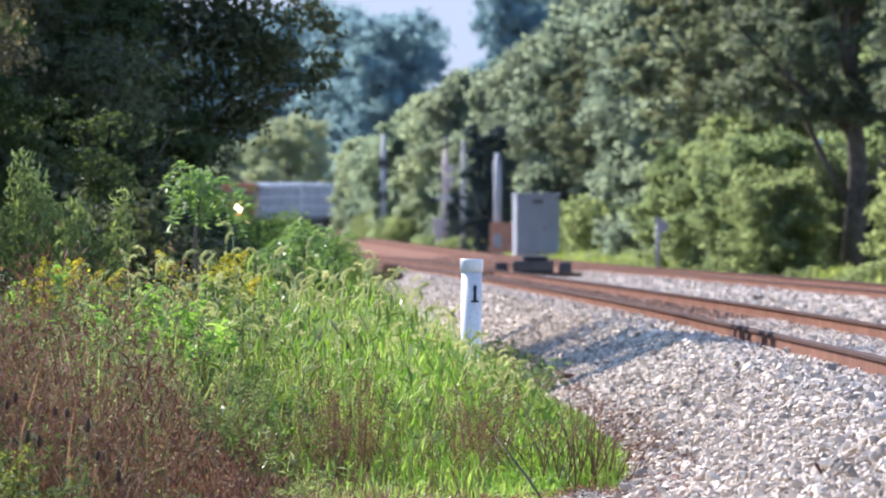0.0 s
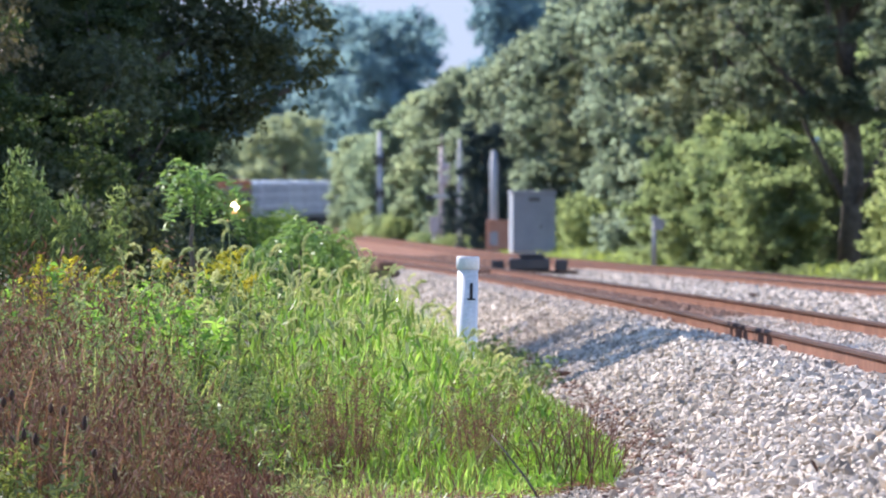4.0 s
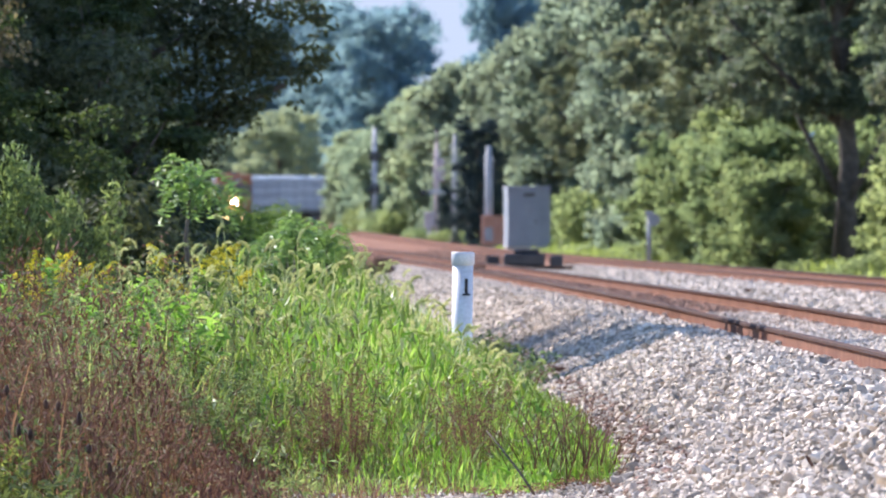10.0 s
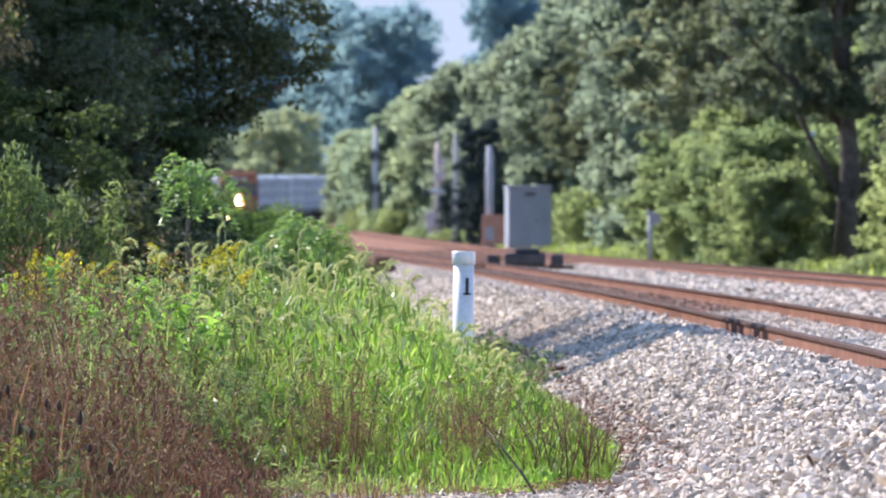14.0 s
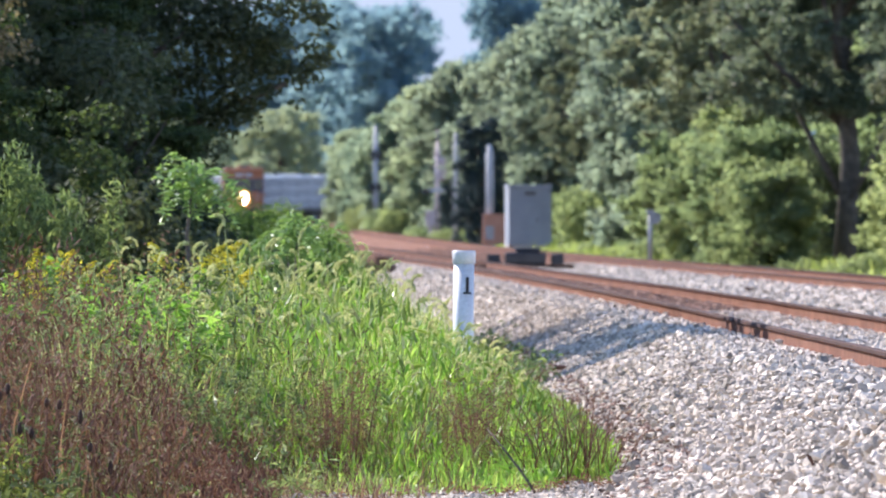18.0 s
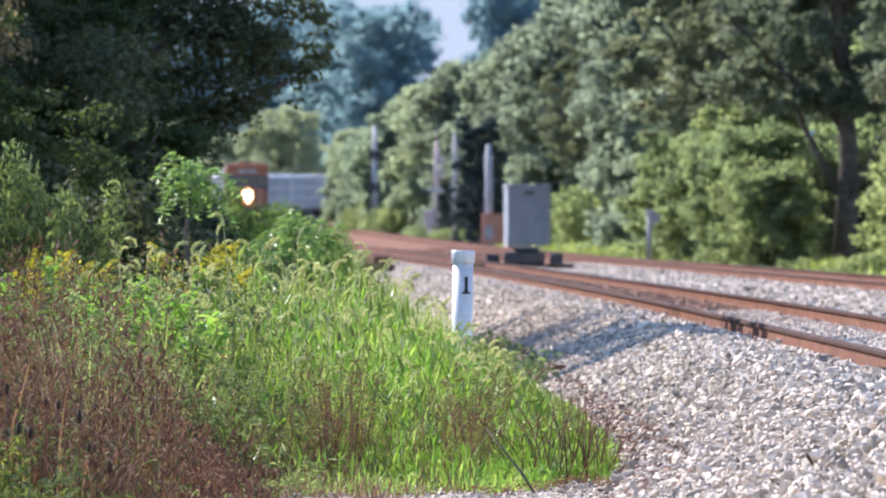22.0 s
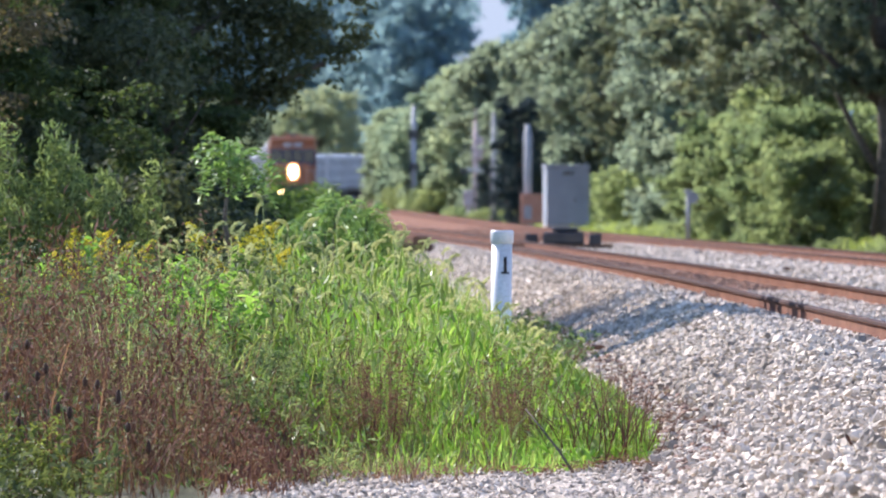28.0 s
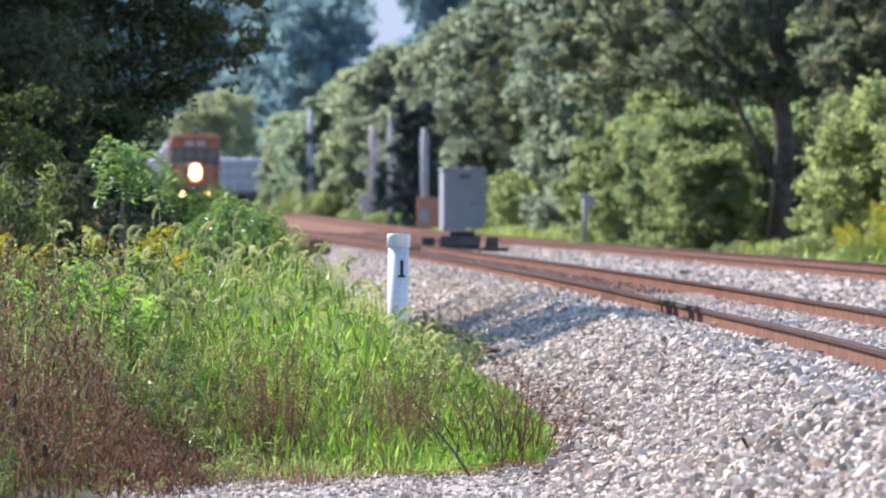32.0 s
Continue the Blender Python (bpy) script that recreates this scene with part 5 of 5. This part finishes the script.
spread_out(herb("bare_stalk", "bare thin brown weed stalks with few seeds", "weed", 0.62, 6, 0.025, 70, M["dead"], M["dead"], 8, 0.3, 0.4, 0.4, 0.2, group="bare stalks", lean=0.5),
           [(0.7, 64.6, 40, 1.0), (0.82, 64.9, 250, 1.1), (0.95, 65.3, 130, 0.95), (0.55, 64.2, 310, 0.9), (1.0, 65.6, 20, 0.8), (0.78, 65.6, 0, 0.95), (0.92, 65.9, 90, 1.05), (0.45, 66, 30, 1.0), (1.05, 66.3, 200, 0.8), (0.25, 65.9, 140, 1.1), (1.15, 67, 300, 0.6), (0.62, 65.3, 60, 0.7), (-0.2, 65.6, 20, 1.1), (0.3, 80, 10, 1.2), (0.48, 79, 100, 0.9)])


def teasel(seed, tall):
    r = random.Random(seed)
    t = thing("teasel", "dry teasel stalk with a dark brown oval head", "weed", group="dry teasels")
    x, y = r.uniform(-0.05, 0.05), r.uniform(-0.05, 0.05)
    part("stem", tubed([(x, y, 0), (x * 0.2, y * 0.2, tall * 0.6), (0, 0, tall)], [0.004, 0.003, 0.0025], 5), M["dead"], t)
    path = [(0, 0, tall - 0.03 + q * 0.011) for q in range(6)]
    part("seed_head", tubed(path, [0.006, 0.013, 0.016, 0.015, 0.011, 0.004], 8), M["teasel"], t, "dark oval seed head")
    for k in range(4):
        a = r.uniform(0, math.tau)
        part("bract", tubed([(0, 0, tall - 0.04), (math.cos(a) * 0.025, math.sin(a) * 0.025, tall - 0.03), (math.cos(a) * 0.035, math.sin(a) * 0.035, tall + 0.01)], [0.0018, 0.0014, 0.0006], 4), M["dead"], t, "thin curved bract")
    return t


zr = random.Random(8)
teasels = [teasel(1, 0.2), teasel(4, 0.4), teasel(6, 0.65), teasel(9, 0.9)]
stalks = [(-2.49, 0.71), (-2.44, 0.69), (-2.22, 0.62), (-2.17, 0.60), (-2.32, 0.50), (-2.38, 0.42), (-1.98, 0.34), (-2.17, 0.23), (-2.77, 0.96), (-2.93, 0.13), (-2.85, 0.15), (-3.07, 0.33), (-2.73, 0.74), (-2.6, 0.36), (-2.55, 0.83), (-3.15, 0.62), (-2.05, 0.47), (-2.66, 0.55), (-1.88, 0.26), (-2.95, 0.8)]
placed = set()
for x, tall in stalks:
    k = min(range(4), key=lambda q: abs((0.2, 0.4, 0.65, 0.9)[q] - tall))
    m = scaled(x, 57.2 + zr.uniform(-0.3, 0.3), 0, zr.uniform(0, 360), 1.0, tall / (0.2, 0.4, 0.65, 0.9)[k])
    if k in placed:
        copy_thing(teasels[k], m)
    else:
        teasels[k].matrix_basis = m
        placed.add(k)


# young sumacs with long feathered leaves
def sumac(seed, height, fronds):
    r = random.Random(seed)
    t = thing("sumac", "young sumac with drooping feathered bright green leaves", "sapling", group="young sumacs")
    part("trunk", tubed([(0, 0, -0.05), (0.03, 0, height * 0.4), (-0.05, 0, height * 0.62), (0.0, 0, height * 0.86)], [0.03, 0.024, 0.02, 0.01], 8), M["bark"], t)
    for k in range(fronds):
        a = k * 2.4 + r.uniform(-0.3, 0.3)
        z = height * (0.70 + 0.18 * k / fronds)
        ln = r.uniform(0.26, 0.42)
        rib, pts, nr = [], [], []
        for q in range(9):
            f = q / 8
            rib.append((math.cos(a) * ln * f, math.sin(a) * ln * f, z + 0.20 * math.sin(f * 2.6) - 0.16 * f * f))
        fr = part("frond", tubed(rib, [0.007] * 4 + [0.005] * 3 + [0.003] * 2, 5), M["sumac"], t)
        for q in range(1, 9):
            for f in (0.0, 0.5):
                for side in (-1, 1):
                    c = np.array(rib[q]) + (np.array(rib[max(q - 1, 0)]) - np.array(rib[q])) * f
                    c = c + side * np.array([-math.sin(a), math.cos(a), -0.35]) * 0.05
                    pts.append(c)
                    nr.append([0.25 * side * -math.sin(a), 0.25 * side * math.cos(a), 1])
        part("frond_blade", leaf_mesh("frond_blade", np.array(pts), np.array(nr), 0.10, M["sumac"], 0.38, 0.1, 0.25, 1.2), None, fr)["kind"] = "stuff"
    return t


spread_out(sumac(1, 2.35, 13), [(-2.27, 92, 0, 1.05), (-1.36, 95, 60, 0.78), (-1.5, 97, 200, 0.74), (-1.08, 96, 300, 0.74), (-1.86, 96.5, 130, 0.66)])


# shrubs
def shrub(label, at, height, radius, leaf, mat, leaves, seed, name="shrub"):
    t = thing(name, label, "shrub", at)
    r = np.random.default_rng(seed)
    blobs = []
    for k in range(14):
        a, f = k * 2.4, (k + 0.5) / 14
        d = radius * math.sqrt(f) * 0.8
        blobs.append((math.cos(a) * d, math.sin(a) * d, height * r.uniform(0.25, 0.8) * (1 - 0.35 * f), radius * r.uniform(0.28, 0.45), height / radius * 0.5 if height < radius else 0.85))
        if k % 2 == 0:
            b = blobs[-1]
            part("branch", tubed([(0.05 * math.cos(a), 0.05 * math.sin(a), -0.05), (b[0] * 0.5, b[1] * 0.5, b[2] * 0.6), (b[0], b[1], b[2])], [0.03, 0.02, 0.008], 6), M["bark"], t)
    p, nrm = crown_points(blobs, leaves, 0.45, 2.0, -1.2)
    p[:, 2] = np.maximum(p[:, 2], 0.03)
    part("foliage", leaf_mesh("foliage", p, nrm, leaf, mat, 0.5, 0.15, 0.4), None, t)
    return t


bush = shrub("rounded green shrub in sunlight", pose(-2.75, 135, 0), 2.1, 1.1, 0.085, M["shrub"], 9000, 61)
spread_out(bush, [(-2.75, 135, 0, 1.0), (-2.2, 142, 70, 0.88), (-3.6, 140, 150, 1.1), (-1.75, 150, 230, 0.72), (-2.6, 156, 20, 0.95), (-1.55, 168, 110, 0.66), (-2.2, 180, 190, 0.9), (-2.6, 200, 300, 0.9), (-3.6, 215, 20, 1.1), (-4.6, 230, 80, 1.4), (-1.3, 130, 10, 0.5), (-5, 165, 140, 1.6), (-6.5, 200, 10, 2.0)])
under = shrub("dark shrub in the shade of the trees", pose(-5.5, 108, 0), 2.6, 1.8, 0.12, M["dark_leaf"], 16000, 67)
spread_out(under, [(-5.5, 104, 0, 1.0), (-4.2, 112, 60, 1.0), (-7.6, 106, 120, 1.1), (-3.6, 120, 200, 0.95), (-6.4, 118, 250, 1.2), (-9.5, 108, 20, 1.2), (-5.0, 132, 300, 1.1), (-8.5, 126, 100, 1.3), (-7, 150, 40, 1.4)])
copy_thing(under, scaled(-3.8, 140, 0, 40, 0.45, 1.08))
# three dark-leaved copies added to stand for the shaded hollow by the oak
copy_thing(under, scaled(11.9, 322, 0, 40, 1.1, 1.9))
copy_thing(under, scaled(13.0, 330, 0, 140, 1.2, 2.0))
copy_thing(under, scaled(12.0, 306, 0, 80, 0.72, 2.0))
copy_thing(under, scaled(-4.6, 126, 0, 140, 0.7, 1.1))
verge = shrub("low bright green bush on the far verge", pose(9.8, 312, 0), 2.0, 1.9, 0.24, M["vine_leaf"], 4500, 71)
for k, y in enumerate(np.arange(236, 700, 7.5)):
    if 284 < y < 316:
        continue
    o = 10.6 + 0.9 * math.sin(k * 1.9) + (k % 3) * 0.5
    m = scaled(float(track_x(y)) + o, y, float(rise(y)), k * 47, 0.62 + 0.28 * math.sin(k * 2.7) ** 2)
    if k == 0:
        verge.matrix_basis = m
    else:
        copy_thing(verge, m)
for k, (x, y, q) in enumerate([(-5.9, 800, 1.7), (-5.4, 775, 1.5), (-5.0, 830, 2.0), (-4.2, 760, 1.6), (-6.2, 850, 2.0), (-3.5, 720, 1.4), (-6.6, 905, 2.2), (-6.0, 880, 2.2), (6.4, 478, 1.9), (7.6, 468, 2.1), (5.3, 506, 1.8), (3.4, 540, 1.6)]):
    copy_thing(verge, scaled(x, y, float(rise(y)), k * 80, q, q * 1.45))
n = 9000
y = rng.uniform(200, 520, n)
o = 8.3 + 4.5 * rng.random(n)
tagged(new("grass", blades_mesh("grass", np.stack([track_x(y) + o, y, rise(y)], axis=1), rng.uniform(0.4, 1.0, n) * np.interp(o, [8.3, 10], [0.5, 1.1]), np.full(n, 0.05), np.full(n, 0.5), M["grass"])), "bright green verge grass beyond the second track", "grass", kind="stuff")
spread_out(herb("goldenrod", "goldenrod clump with yellow flowers on the far verge", "weed", 1.3, 6, 0.1, 300, M["shrub"], M["shrub"], 21, 0.4, 0.25, plume=0.3, plume_mat=M["goldenrod"], group="goldenrods"),
           [(11.25, 230, 0, 1.2), (11.6, 231, 70, 1.35), (10.95, 231, 150, 0.9)])


spread_out(herb("toe_weed", "small dusty weed rooted at the ballast foot", "weed", 0.3, 6, 0.05, 160, M["sage"], M["dead"], 33, 0.2, 0.4, 0.1, 0.3, group="small weeds on the ballast"),
           [(0.62, 112, 0, 1.3), (0.8, 108, 60, 1.2), (0.55, 118, 120, 1.4), (0.95, 106, 200, 0.9), (1.05, 98, 20, 0.8), (0.7, 115, 300, 1.1), (0.45, 96, 40, 1.5), (0.62, 93, 170, 1.3), (0.88, 100, 260, 1.0)])
stick = tagged(new("fallen_stick"), "thin dark fallen stick leaning in the grass", "stick")
part("branch", tubed([(0.27, 62.2, 0.42), (0.37, 62.1, 0.3), (0.48, 62.0, 0.16), (0.57, 61.9, 0.02)], [0.004, 0.006, 0.008, 0.009], 6), M["bark"], stick)


# ---------------------------------------------------------------- what moves
def train_y(t):
    """Where the engine's front stands, in metres along the line."""
    return 947.0 - 327.0 * t / 32.0


def vehicle_rows(back_by):
    rows = []
    for t in range(0, 33, 2):
        y = train_y(t) + back_by
        rows.append((t, pose(float(track_x(y)), y, RAIL_TOP + float(rise(y)), 0, 0, -math.degrees(math.atan(slope_x(y))))))
    return rows


def motions():
    for vehicle, back_by in consist:
        walk(vehicle, vehicle_rows(back_by))


motions()
